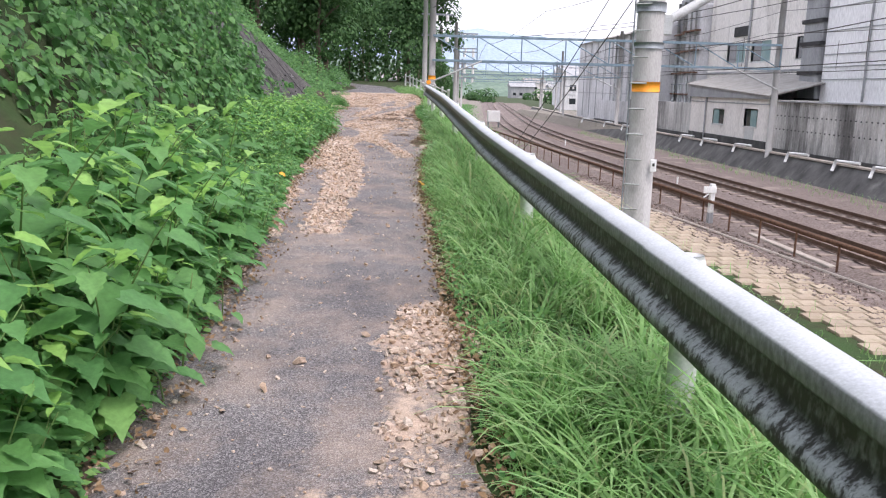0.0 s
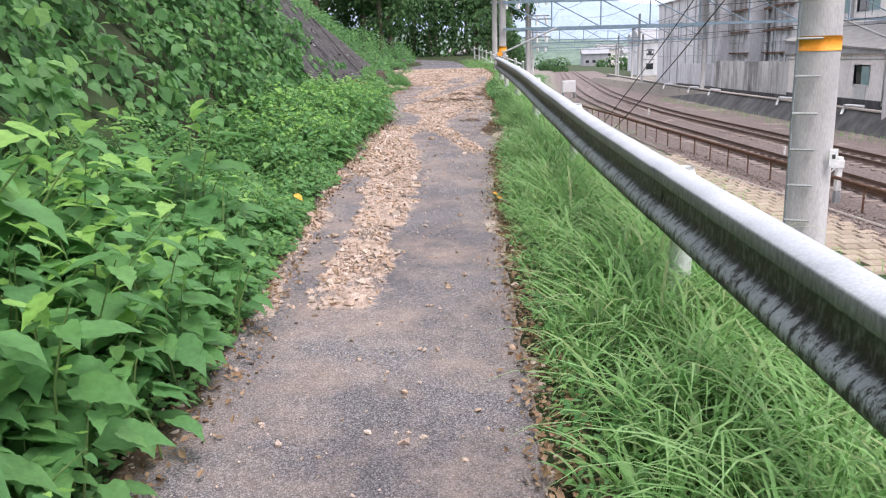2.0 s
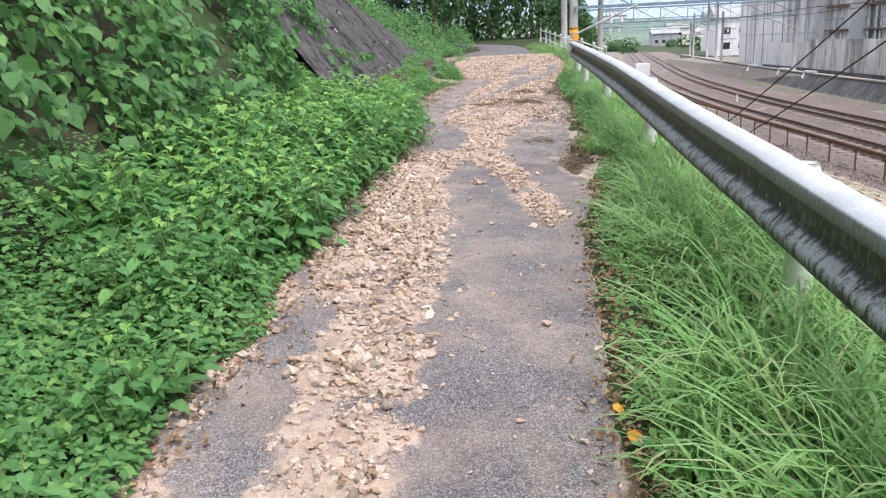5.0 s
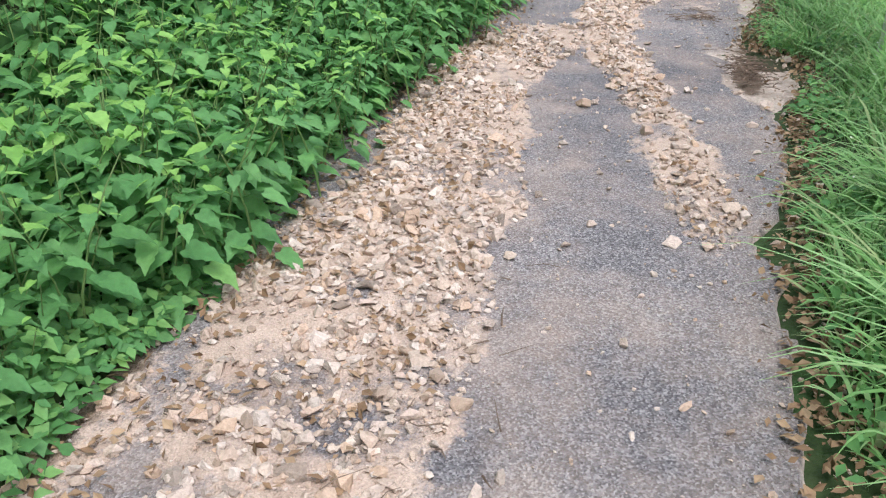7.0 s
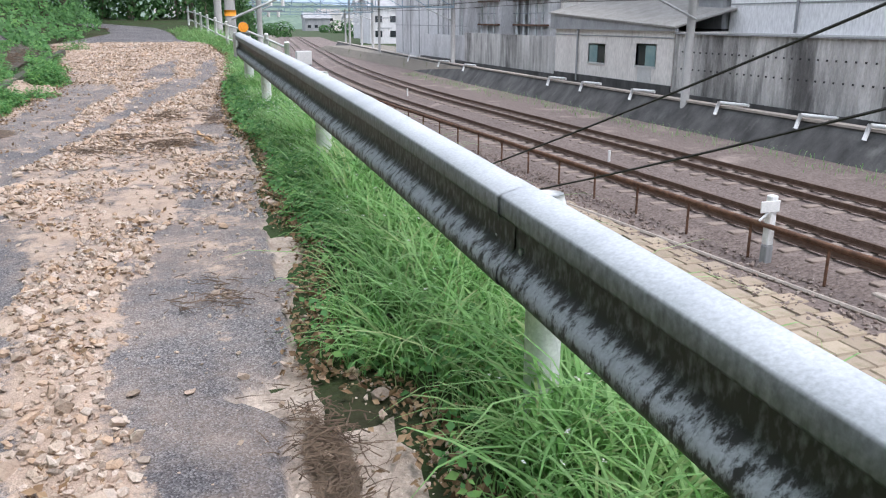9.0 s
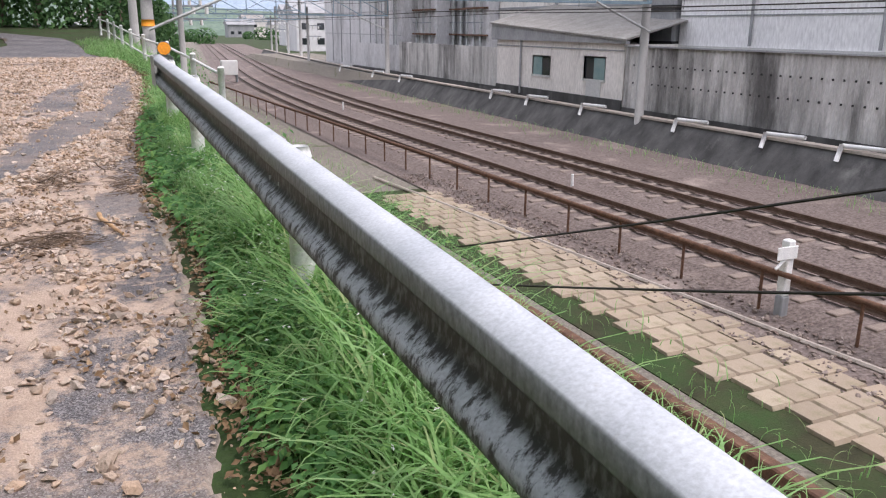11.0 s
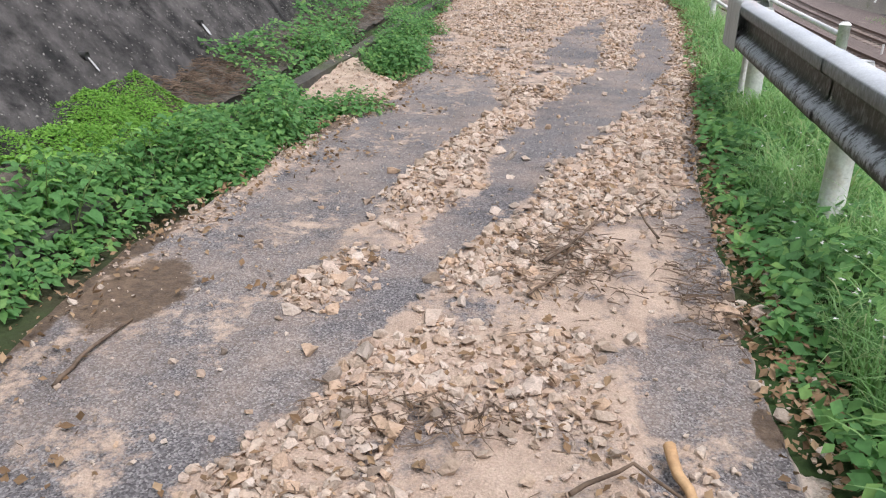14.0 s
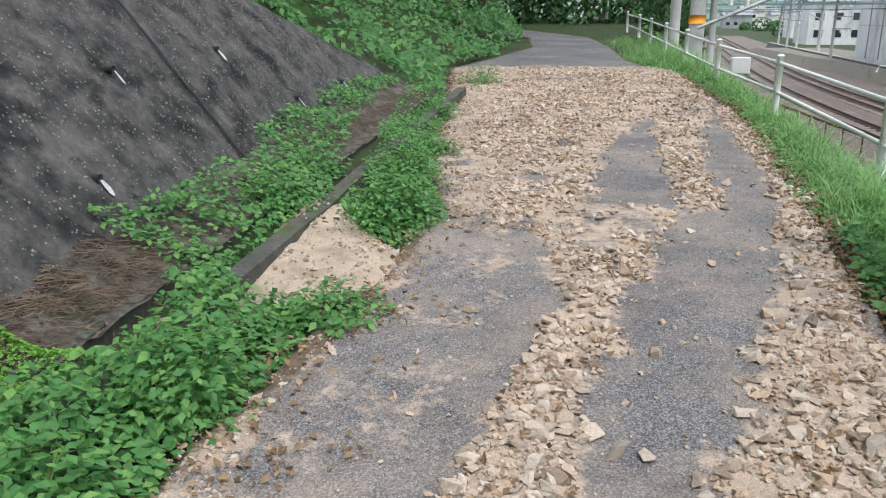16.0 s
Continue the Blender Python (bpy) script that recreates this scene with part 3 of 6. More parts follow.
def m_beam():
    """Galvanised beam: black algal streaks that run down the outward swell of the lower wave; dirt and painted shade
    darken its valley and underside.
    """
    m = M_ZINC.copy()
    m.name = "streaked_guardrail_steel"
    n, l = m.node_tree.nodes, m.node_tree.links
    p = n["Principled BSDF"]
    old = p.inputs["Base Color"].links[0].from_socket
    tc, mp, nt, rp = n.new("ShaderNodeTexCoord"), n.new("ShaderNodeMapping"), n.new("ShaderNodeTexNoise"), n.new("ShaderNodeValToRGB")
    mp.inputs["Scale"].default_value = (8, 15, 8)
    nt.inputs["Scale"].default_value, nt.inputs["Detail"].default_value, nt.inputs["Roughness"].default_value = 1.6, 9, 0.78
    l.new(tc.outputs["Object"], mp.inputs[0])
    l.new(mp.outputs[0], nt.inputs[0])
    at = n.new("ShaderNodeAttribute")
    at.attribute_name = "algae_shade"
    ad = n.new("ShaderNodeMath")
    ad.operation = "ADD"
    l.new(nt.outputs["Fac"], ad.inputs[0])
    l.new(at.outputs["Fac"], ad.inputs[1])
    rp.color_ramp.elements[0].position, rp.color_ramp.elements[1].position = 0.8, 0.9
    l.new(ad.outputs[0], rp.inputs[0])
    mx = n.new("ShaderNodeMixRGB")
    l.new(rp.outputs[0], mx.inputs[0])
    mx.inputs[2].default_value = (0.04, 0.04, 0.038, 1)
    # dirt together with the shade of the valley, mixed into the colour
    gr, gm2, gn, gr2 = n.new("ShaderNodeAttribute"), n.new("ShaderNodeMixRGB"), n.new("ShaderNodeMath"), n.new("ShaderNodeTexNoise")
    gr.attribute_name = "grime_shade"
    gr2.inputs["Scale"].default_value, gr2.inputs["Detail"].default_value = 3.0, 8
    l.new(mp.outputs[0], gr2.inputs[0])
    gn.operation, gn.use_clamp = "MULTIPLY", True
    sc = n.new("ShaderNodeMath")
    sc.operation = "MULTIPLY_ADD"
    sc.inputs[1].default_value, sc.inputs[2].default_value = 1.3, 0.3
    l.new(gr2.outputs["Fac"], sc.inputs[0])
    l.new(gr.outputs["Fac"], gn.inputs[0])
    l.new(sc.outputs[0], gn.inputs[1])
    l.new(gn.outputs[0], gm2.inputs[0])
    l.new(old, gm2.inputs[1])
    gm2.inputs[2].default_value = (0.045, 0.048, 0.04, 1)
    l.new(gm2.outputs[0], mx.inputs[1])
    l.new(mx.outputs[0], p.inputs["Base Color"])
    return m


M_BEAM = m_beam()
def rail_top(y):
    """Height of the beam's upper edge, which settled unevenly."""
    return float(gz(y)) + float(np.interp(y, [-4, 2, 6, 10, 14, 18, 22, 27], [0.92, 0.9, 0.86, 0.82, 0.83, 0.875, 0.85, 0.81]))


guardrail = thing("guardrail", "weathered galvanised two-wave guardrail with black streaks", "guardrail", at=(RAIL_X, 8, 0))
# streaks on the lower wave; the high first values also paint its underside's shade
ALGAE_SHADE = [0.5, 0.48, 0.44, 0.38, 0.33, 0.3, 0.33, 0.4, 0.34, 0.08, 0.36, 0.34, 0.16, 0.1, -0.1, -0.3, -0.3, -0.3]
# dirt on the faces plus shade painted into valley and folds
GRIME_SHADE = [0.8, 0.8, 0.8, 0.6, 0.2, 0.05, 0.1, 0.7, 0.98, 1.0, 1.15, 1.1, 0.7, 0.6, 0.1, 0, 0, 0]


def beam_piece(y0, y1, lift):
    """One 4 m length of the beam, a folded sheet 4 mm thick, lapped over the next."""
    ys = np.linspace(y0, y1, 9)
    prof = [(a - lift, b) for a, b in PROFILE] + [(a - lift + 0.005, b) for a, b in reversed(PROFILE)]
    k, v, f = len(prof), [], []
    for y in ys:
        dent = 0.006 * n2(0, y, 0.6, 61)
        v += [(RAIL_X + a + dent, y, rail_top(y) - 0.35 + b + 0.004 * n2(1, y, 0.5, 62)) for a, b in prof]
    for j in range(len(ys) - 1):
        f += [(j * k + i, j * k + (i + 1) % k, (j + 1) * k + (i + 1) % k, (j + 1) * k + i) for i in range(k)]
    me = np_mesh("beam", v, f, M_BEAM, True)
    al = ALGAE_SHADE + ALGAE_SHADE[::-1]
    me.attributes.new("algae_shade", "FLOAT", "POINT").data.foreach_set("value", np.array(al * len(ys), np.float32))
    me.attributes.new("grime_shade", "FLOAT", "POINT").data.foreach_set("value", np.array((GRIME_SHADE + GRIME_SHADE[::-1]) * len(ys), np.float32))
    return me


POST_YS = [0, 4, 8, 12, 16.3, 20.4, 24.5, 26.75]
for i, (a, b) in enumerate([(-4, 0.12), (0, 4.12), (4, 8.12), (8, 12.12), (12, 16.42), (16.3, 20.52), (20.4, 24.62), (24.5, 27.25)]):
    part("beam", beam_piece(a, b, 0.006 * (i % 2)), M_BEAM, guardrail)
for y in POST_YS:
    g = rail_top(y) - 0.8
    bm = tube([(1.13, y, g - 0.5), (1.13, y, g + 0.72)], 0.062, 14)
    post = part("post", bm, M_WHITE, guardrail, "white-painted steel post", True)
    part("cap", tube([(1.13, y, g + 0.72), (1.13, y, g + 0.75), (1.13, y, g + 0.772)], 0.064, 14, taper=0.05), M_WHITE, post, smooth=True)
    part("bracket", box(1.03, 1.09, y - 0.04, y + 0.04, g + 0.5, g + 0.68, 0.004), M_GALV, post)
    for dz in (0.57, 0.6):
        for dy in (-0.1, 0.1):
            part("bolt", tube([(RAIL_X - 0.03, y + dy + 0.05, g + dz), (RAIL_X - 0.005, y + dy + 0.05, g + dz)], 0.012, 6), M_GALV, post)
bm = bmesh.new()
bend = [(-0.094, 26.75), (-0.094, 27.0)] + [(0.026 - 0.12 * math.cos(q), 27.3 + 0.14 * math.sin(q)) for q in np.linspace(0, math.pi, 10)] + [(0.146, 26.95)]
rows = []
for dz, inset in ((-0.36, 0.012), (-0.345, 0.0), (-0.02, 0.0), (-0.002, 0.006), (0.008, 0.02)):
    rows.append([bm.verts.new((RAIL_X + a + (inset if a < 0.026 else -inset), y - (inset if y > 27.3 else 0), rail_top(27.0) + dz)) for a, y in bend])
for lo, hi in zip(rows, rows[1:]):
    for k in range(len(bend) - 1):
        bm.faces.new((lo[k], lo[k + 1], hi[k + 1], hi[k]))
bmesh.ops.recalc_face_normals(bm, faces=bm.faces[:])
bmesh.ops.solidify(bm, geom=bm.faces[:], thickness=0.004)
part("end_terminal", bm, M_SLEEVE, guardrail, "curved dull steel end sleeve")

marker = thing("reflector", "round orange road reflector on the last guardrail post", "reflector", at=(1.1, 27.0, 1.3))
g = float(gz(27))
part("stem", tube([(1.1, 27.0, g - 0.1), (1.1, 27.0, g + 0.8)], 0.03, 10), M_WHITE, marker, "pale stem", True)
part("disc", tube([(1.1, 26.985, g + 0.9), (1.1, 27.015, g + 0.9)], 0.075, 20), M_ORANGE, marker, "orange disc")
part("rim", tube([(1.1, 27.016, g + 0.9), (1.1, 27.026, g + 0.9)], 0.082, 20), M_STEEL, marker)

# ---- white pipe fence beyond the guardrail ----
fence = thing("pipe_fence", "white-painted steel pipe fence with two rails", "fence", at=(1.6, 33, 0.8))
FENCE = [(1.75, 27.0), (1.72, 29.6), (1.65, 33.0), (1.42, 36.0), (1.3, 39.0), (1.2, 42.0), (1.1, 45.0), (1.0, 48.0), (0.8, 51.0)]
for x, y in FENCE:
    g = float(gz(y)) - 0.06
    post = part("post", tube([(x, y, g - 0.3), (x, y, g + 0.72)], 0.042, 12), M_WHITE, fence, smooth=True)
    part("cap", tube([(x, y, g + 0.72), (x, y, g + 0.735), (x, y, g + 0.745)], 0.046, 12, taper=0.02), M_WHITE, post, smooth=True)
for dz in (0.64, 0.3):
    for (x, y), (x2, y2) in zip(FENCE, FENCE[1:]):
        part("rail", tube([(x, y, float(gz(y)) - 0.06 + dz), (x2, y2, float(gz(y2)) - 0.06 + dz)], 0.022, 8), M_WHITE, fence, smooth=True)

# ---- concrete pole beside the guardrail ----
pole = thing("utility_pole", "grey concrete overhead-line pole with an orange band", "pole", at=(3.22, 11.25, -1.2))
part("shaft", tube([(3.22, 11.25, -1.6), (3.22, 11.25, 9.5)], 0.19, 28, taper=0.14), M_POLE, pole, smooth=True)
part("orange_band", tube([(3.22, 11.25, 1.37), (3.22, 11.25, 1.5)], 0.182, 28), M_ORANGE, pole, smooth=True)
part("clamp", tube([(3.22, 11.25, 1.92), (3.22, 11.25, 2.0)], 0.192, 24), M_STEEL, pole, smooth=True)
part("clamp", tube([(3.22, 11.25, 2.38), (3.22, 11.25, 2.5)], 0.192, 24), M_STEEL, pole, smooth=True)
part("ladder_rail", tube([(2.98, 11.16, -0.6), (2.98, 11.16, 8.0)], 0.011, 6), M_STEEL, pole)
for k in range(24):
    z = -0.5 + k * 0.33
    part("rung", tube([(2.975, 11.15, z), (3.16, 11.05, z)], 0.011, 6), M_GALV, pole)
part("tag", box(3.29, 3.37, 11.03, 11.045, 0.34, 0.5, 0.002), M_WHITE, pole, "small white number plate")
part("tag_mark", box(3.315, 3.345, 11.026, 11.031, 0.41, 0.45), M_DARK, pole)
bm = tube([(3.3, 11.25, 2.2), (4.6, 11.35, 2.95), (6.4, 11.5, 3.95)], 0.06, 10)
part("cantilever", bm, M_GALV, pole, "galvanised bracket tube", True)
part("bracket_plate", box(3.3, 3.5, 11.2, 11.3, 2.1, 2.36, 0.01), M_GALV, pole)
part("cantilever", tube([(3.3, 11.25, 4.1), (6.4, 11.5, 3.95)], 0.045, 10), M_GALV, pole, smooth=True)
for nm, a, b in (("upper", (3.4, 11.25, 3.85), (3.39, 23.6, -0.35)), ("lower", (3.4, 11.25, 3.2), (3.42, 22.8, -0.5))):
    cable = solo("guy_wire", tube([Vector(a).lerp(Vector(b), k / 8) - Vector((0, 0, 0.12 * math.sin(math.pi * k / 8))) for k in range(9)], 0.009, 6), M_CABLE,
                 "dark steel guy wire slanting down from the pole", "cable", group="guy wires")

# ---- railway ----
def curve_x(y):
    """Sideways shift of the line, which bends away to the right in the distance."""
    return 0.0 if y < 50 else (0.0011 * (y - 50) ** 2 if y < 100 else 2.75 + 0.11 * (y - 100))


def track_x(y):
    """Sideways shift of the rails, which run in towards the path before the bend."""
    return curve_x(y) - 0.025 * (min(y, 58) - 38)


def wall_x(y):
    return 0.0 if y < 55 else (0.00085 * (y - 55) ** 2 if y < 95 else 1.36 + 0.068 * (y - 95))


def sweep(ys, profile, x0, z0, material, name, close=True, shift=wall_x):
    k, v, f = len(profile), [], []
    for y in ys:
        v += [(x0 + shift(y) + a, y, z0 + b) for a, b in profile]
    for j in range(len(ys) - 1):
        f += [(j * k + i, j * k + (i + 1) % k, (j + 1) * k + (i + 1) % k, (j + 1) * k + i) for i in range(k if close else k - 1)]
    return np_mesh(name, v, f, material)


TY = stations((-40, 55, 3), (55, 230, 5))
bx = np.concatenate([np.linspace(8.9, 20.75, 40)])
bv, TYF = [], stations((-40, 8, 4), (8, 60, 0.5), (60, 240, 5))
for y in TYF:
    t1 = 11.5 + track_x(y) - curve_x(y)
    for x in bx:
        bed = 0.16 * max(0.0, 1 - max(0.0, abs(x - t1) - 1.0) / 0.5) + 0.16 * max(0.0, 1 - max(0.0, abs(x - t1 - 3.25) - 1.0) / 0.5)
        bv.append((x + curve_x(y), y, -2.82 + bed + 0.03 * n2(x, y, 2.2, 71)))
w = len(bx)
tagged(new("ballast", np_mesh("ballast", bv, [(j * w + i, j * w + i + 1, (j + 1) * w + i + 1, (j + 1) * w + i) for j in range(len(TYF) - 1) for i in range(w - 1)], M_BALLAST)),
       "rust-stained grey railway ballast", "ballast", kind="stuff")
RAILP = [(-0.06, 0), (0.06, 0), (0.06, 0.012), (0.012, 0.03), (0.012, 0.1), (0.033, 0.11), (0.033, 0.145), (-0.033, 0.145), (-0.033, 0.11), (-0.012, 0.1), (-0.012, 0.03), (-0.06, 0.012)]
for cx in (11.5, 14.75):
    track = thing("railway_track", "rusty narrow-gauge railway track on concrete sleepers", "railway track", group="railway tracks", at=(cx, 20, -2.7))
    for s in (-0.5, 0.5):
        part("rail", sweep(TY, RAILP, cx + s, -2.6, M_RAIL, "rail", shift=track_x), M_RAIL, track, "brown steel rail")
    sb = box(-1.0, 1.0, -0.11, 0.11, -0.1, 0.035, 0.015)
    sm = bpy.data.meshes.new("sleeper")
    sb.to_mesh(sm)
    sb.free()
    sm.materials.append(M_OLDSLEEPER)
    for k in range(86):
        y = 10 + k * 0.72
        so = part("sleeper", sm, M_SLEEPER, track)
        so.location = Vector((cx + track_x(y), y, -2.67))

# low rusty pipe rack along the near track
rack = thing("pipe_rack", "rusty low steel rack carrying two lineside pipes", "pipe rack", at=(10.1, 28, -2.8))
for k in range(30):
    y = 13.0 + 1.87 * k
    x = 10.45 - 0.045 * (y - 22)
    part("stake", tube([(x, y, -2.95), (x + 0.02 * n2(0, y, 3, 4), y, -2.08)], 0.028, 6), M_RUST, rack)
for dz, dx, r in ((-2.07, 0.0, 0.05), (-2.16, 0.16, 0.04)):
    part("pipe", tube([(10.45 + dx - 0.045 * (y - 22), y, dz + 0.02 * n2(3, y, 0.4, 8)) for y in np.arange(8, 78, 2.0)], r, 7), M_RUST, rack, smooth=True)
solo("conduit", tube([(9.76 - 0.12 * (y - 24.7) * 0.9, y, -2.79) for y in np.arange(8, 42, 2.0)], 0.045, 6), M_SLEEPER, "pale concrete cable conduit on the ballast", "conduit")
# solid dark box in place of the open gutter channel
solo("edge_beam", box(6.42, 6.6, 6, 34, -2.9, -2.68, 0.02), M_RUST, "dark solid strip standing in for the gutter channel beside the pavers", "beam")
solo("old_sleeper", box(10.62, 10.84, 19, 23.5, -2.85, -2.7, 0.02), M_SLEEPER, "pale concrete trough lid beside the track", "trough")

# kilometre marker
km = thing("kilometre_post", "white concrete kilometre post with a numbered arm", "marker post", at=(10.35, 25.7, -2.85))
part("post", box(10.27, 10.43, 25.62, 25.78, -2.45, -1.5, 0.02), M_WHITE, km)
part("base", box(10.265, 10.435, 25.615, 25.785, -2.95, -2.45, 0.02), M_DUCT, km, "bare grey foot of the post")
part("arm", box(10.02, 10.45, 25.585, 25.61, -1.8, -1.58, 0.01), M_WHITE, km, "white number board")
part("brace", tube([(10.05, 25.63, -1.95), (10.3, 25.63, -1.75)], 0.025, 6), M_WHITE, km)
cu = bpy.data.curves.new("numeral", "FONT")
cu.body, cu.size, cu.extrude = "9", 0.2, 0.002
cu.materials.append(M_DARK)
num = new("numeral", cu)
num.parent = km
num.matrix_parent_inverse = Matrix.Translation(-km.location)
num.matrix_world = pose(10.13, 25.58, -1.76, 90, 0, 0)
sm2 = solo("sighting_post", tube([(13.1, 60, -2.85), (13.1, 60, -2.3)], 0.05, 8), M_WHITE, "short white lineside stake", "stake")
sm2 = solo("sighting_post", tube([(13.2, 36.5, -2.85), (13.2, 36.5, -2.45)], 0.045, 8), M_WHITE, "short white lineside stake", "stake")
cabinet = thing("relay_cabinet", "white lineside relay cabinet on legs", "cabinet", at=(10.75, 84.4, -2.85))
part("body", box(10.1, 11.4, 84.0, 84.8, -2.1, -0.95, 0.04), M_WHITE, cabinet)
for lx in (10.15, 11.25):
    part("leg", box(lx, lx + 0.1, 84.1, 84.7, -2.95, -2.1), M_STEEL, cabinet)

# ---- lineside retaining wall ----
WY = stations((-20, 55, 4), (55, 150, 5))
solo("retaining_wall", sweep(WY, [(-1.15, -3.1), (0.55, -3.1), (0.55, -1.78), (-0.05, -1.78), (-0.1, -1.84)], 20.95, 0, M_RETAIN, "retaining_wall"), M_RETAIN,
     "dark stained concrete retaining wall beside the line", "retaining wall", kind="structure")
solo("wall_coping", sweep(WY, [(-0.14, -1.78), (0.3, -1.78), (0.3, -1.7), (-0.14, -1.7)], 20.95, 0, M_SLEEPER, "wall_coping"), M_SLEEPER, "pale concrete coping of the retaining wall", "coping", kind="structure")
for y in (33.5, 36.5, 41, 47.5, 52.5, 56.5, 71, 77, 86):
    dp = thing("drain_pipe", "white plastic drain pipe bent over the retaining wall", "pipe", group="drain pipes", at=(20.8, y, -1.7))
    part("run", tube([(21.1, y - 1.3, -1.58), (20.75, y, -1.58)], 0.07, 8), M_WHITE, dp, smooth=True)
    part("drop", tube([(20.72, y, -1.54), (20.56, y, -2.05)], 0.075, 8), M_WHITE, dp, smooth=True)


# ---- buildings beyond the line ----
def corrugated(name, x, y0, y1, z0, z1, material, parent, pitch=0.24, depth=0.05, label=""):
    n = int((y1 - y0) / (pitch / 4))
    v, f = [], []
    for i in range(n + 1):
        y = y0 + (y1 - y0) * i / n
        dx = depth * (0, 1, 1, 0)[i % 4]
        v += [(x - dx, y, z0), (x - dx, y, z1), (x + 0.12, y, z0), (x + 0.12, y, z1)]
    for i in range(n):
        a, b = 4 * i, 4 * i + 4
        f += [(a, b, b + 1, a + 1), (a + 2, a + 3, b + 3, b + 2), (a + 1, b + 1, b + 3, a + 3)]
    return part(name, np_mesh(name, v, f, material), material, parent, label)


def window(parent, x, y0, y1, z0, z1, sash=0.5, dark=M_GLASS):
    """A sliding window on a wall that faces -x: frame bars, a pane and a teal half sash, set in a recess."""
    wo = part("window", box(x + 0.02, x + 0.06, y0, y1, z0, z1), dark, parent, "dark sliding window")
    part("frame", box(x - 0.05, x + 0.03, y0 - 0.06, y0, z0 - 0.06, z1 + 0.06), M_FRAME, wo)
    part("frame", box(x - 0.05, x + 0.03, y1, y1 + 0.06, z0 - 0.06, z1 + 0.06), M_FRAME, wo)
    part("frame", box(x - 0.05, x + 0.03, y0, y1, z1, z1 + 0.06), M_FRAME, wo)
    part("sill", box(x - 0.1, x + 0.03, y0 - 0.08, y1 + 0.08, z0 - 0.1, z0), M_FRAME, wo)
    if sash:
        part("sash", box(x - 0.02, x + 0.015, y0 if sash > 0 else y1 + sash * (y1 - y0), y0 + sash * (y1 - y0) if sash > 0 else y1, z0, z1), M_CURTAIN, wo, "teal-tinted sash")
    return wo


fence_wall = thing("sheet_wall", "stained grey corrugated factory wall with bolt rows", "factory wall", at=(22, 38, -1.8))
corrugated("sheet", 22.0, 14.0, 46.2, -1.8, 1.0, M_CORR, fence_wall)
part("footing", box(21.9, 22.3, 14, 46.2, -2.6, -1.62), M_RETAIN, fence_wall)
part("coping", box(21.85, 22.2, 14, 46.2, 1.0, 1.06), M_DUCT, fence_wall)
bm = bmesh.new()
for z in (0.2, -0.55):
    for k in range(60):
        box(21.92, 21.96, 20.1 + 0.43 * k, 20.16 + 0.43 * k, z, z + 0.07, bm=bm)
part("bolt_rows", bm, M_DARK, fence_wall, "rows of dark bolt holes")

hut = thing("trackside_house", "small cream rendered house with a lean-to roof", "house", at=(24, 52, -1.8))


def wall_holes(x0, x1, y0, y1, z0, z1a, z1b, holes):
    """A wall across y with a sloping top and rectangular holes (y0, y1, z0, z1)."""
    bm = bmesh.new()
    ys = sorted({y0, y1, *[h[0] for h in holes], *[h[1] for h in holes]})
    top = lambda y: z1a + (z1b - z1a) * (y - y0) / (y1 - y0)
    for a, b in zip(ys, ys[1:]):
        cuts = [(h[2], h[3]) for h in holes if h[0] <= a and b <= h[1]]
        lo = z0
        for c, d in cuts + [(None, None)]:
            hi_a, hi_b = (top(a), top(b)) if c is None else (c, c)
            vs = [bm.verts.new(p) for p in ((x0, a, lo), (x0, b, lo), (x0, b, hi_b), (x0, a, hi_a), (x1, a, lo), (x1, b, lo), (x1, b, hi_b), (x1, a, hi_a))]
            for q in ((0, 3, 2, 1), (4, 5, 6, 7), (0, 1, 5, 4), (3, 7, 6, 2), (0, 4, 7, 3), (1, 2, 6, 5)):
                bm.faces.new([vs[i] for i in q])
            lo = d
    bmesh.ops.remove_doubles(bm, verts=bm.verts, dist=0.001)
    return bm


part("wall", wall_holes(22.0, 22.2, 46.3, 58.5, -1.9, 1.15, 1.85, [(47.75, 49.45, -0.55, 0.45), (52.6, 54.35, -0.6, 0.33)]), M_CREAM, hut)
part("wall", box(22.2, 27, 46.3, 46.5, -1.9, 1.1), M_CREAM, hut)
part("wall", box(22.2, 27, 58.3, 58.5, -1.9, 1.8), M_CREAM, hut)
part("plinth", box(21.94, 22.0, 46.3, 58.5, -1.9, -1.35), M_RETAIN, hut, "dark damp-stained plinth")
part("fascia", wall_holes(21.8, 22.0, 46.0, 58.9, 1.12, 1.24, 1.98, []), M_DUCT, hut)
bm = bmesh.new()
rv = [bm.verts.new(p) for p in ((21.7, 45.9, 1.25), (21.7, 59, 1.99), (27, 59, 3.3), (27, 45.9, 2.6), (21.7, 45.9, 1.33), (21.7, 59, 2.07), (27, 59, 3.38), (27, 45.9, 2.68))]
for q in ((0, 1, 2, 3), (4, 7, 6, 5), (0, 4, 5, 1), (1, 5, 6, 2), (2, 6, 7, 3), (3, 7, 4, 0)):
    bm.faces.new([rv[i] for i in q])
part("roof", bm, M_ROOF, hut, "faded grey sheet roof")
part("downpipe", tube([(21.93, 55.6, -1.7), (21.93, 55.6, 1.6)], 0.06, 8), M_DUCT, hut)
part("string_course", box(21.96, 22.0, 46.3, 58.5, 0.78, 0.84), M_DUCT, hut)
window(hut, 22.05, 47.75, 49.45, -0.55, 0.45, 0.55)
window(hut, 22.05, 52.6, 54.35, -0.6, 0.33, -0.5)
part("vent_panel", box(21.97, 22.0, 48.0, 49.2, -1.35, -0.62), M_FRAME, hut)

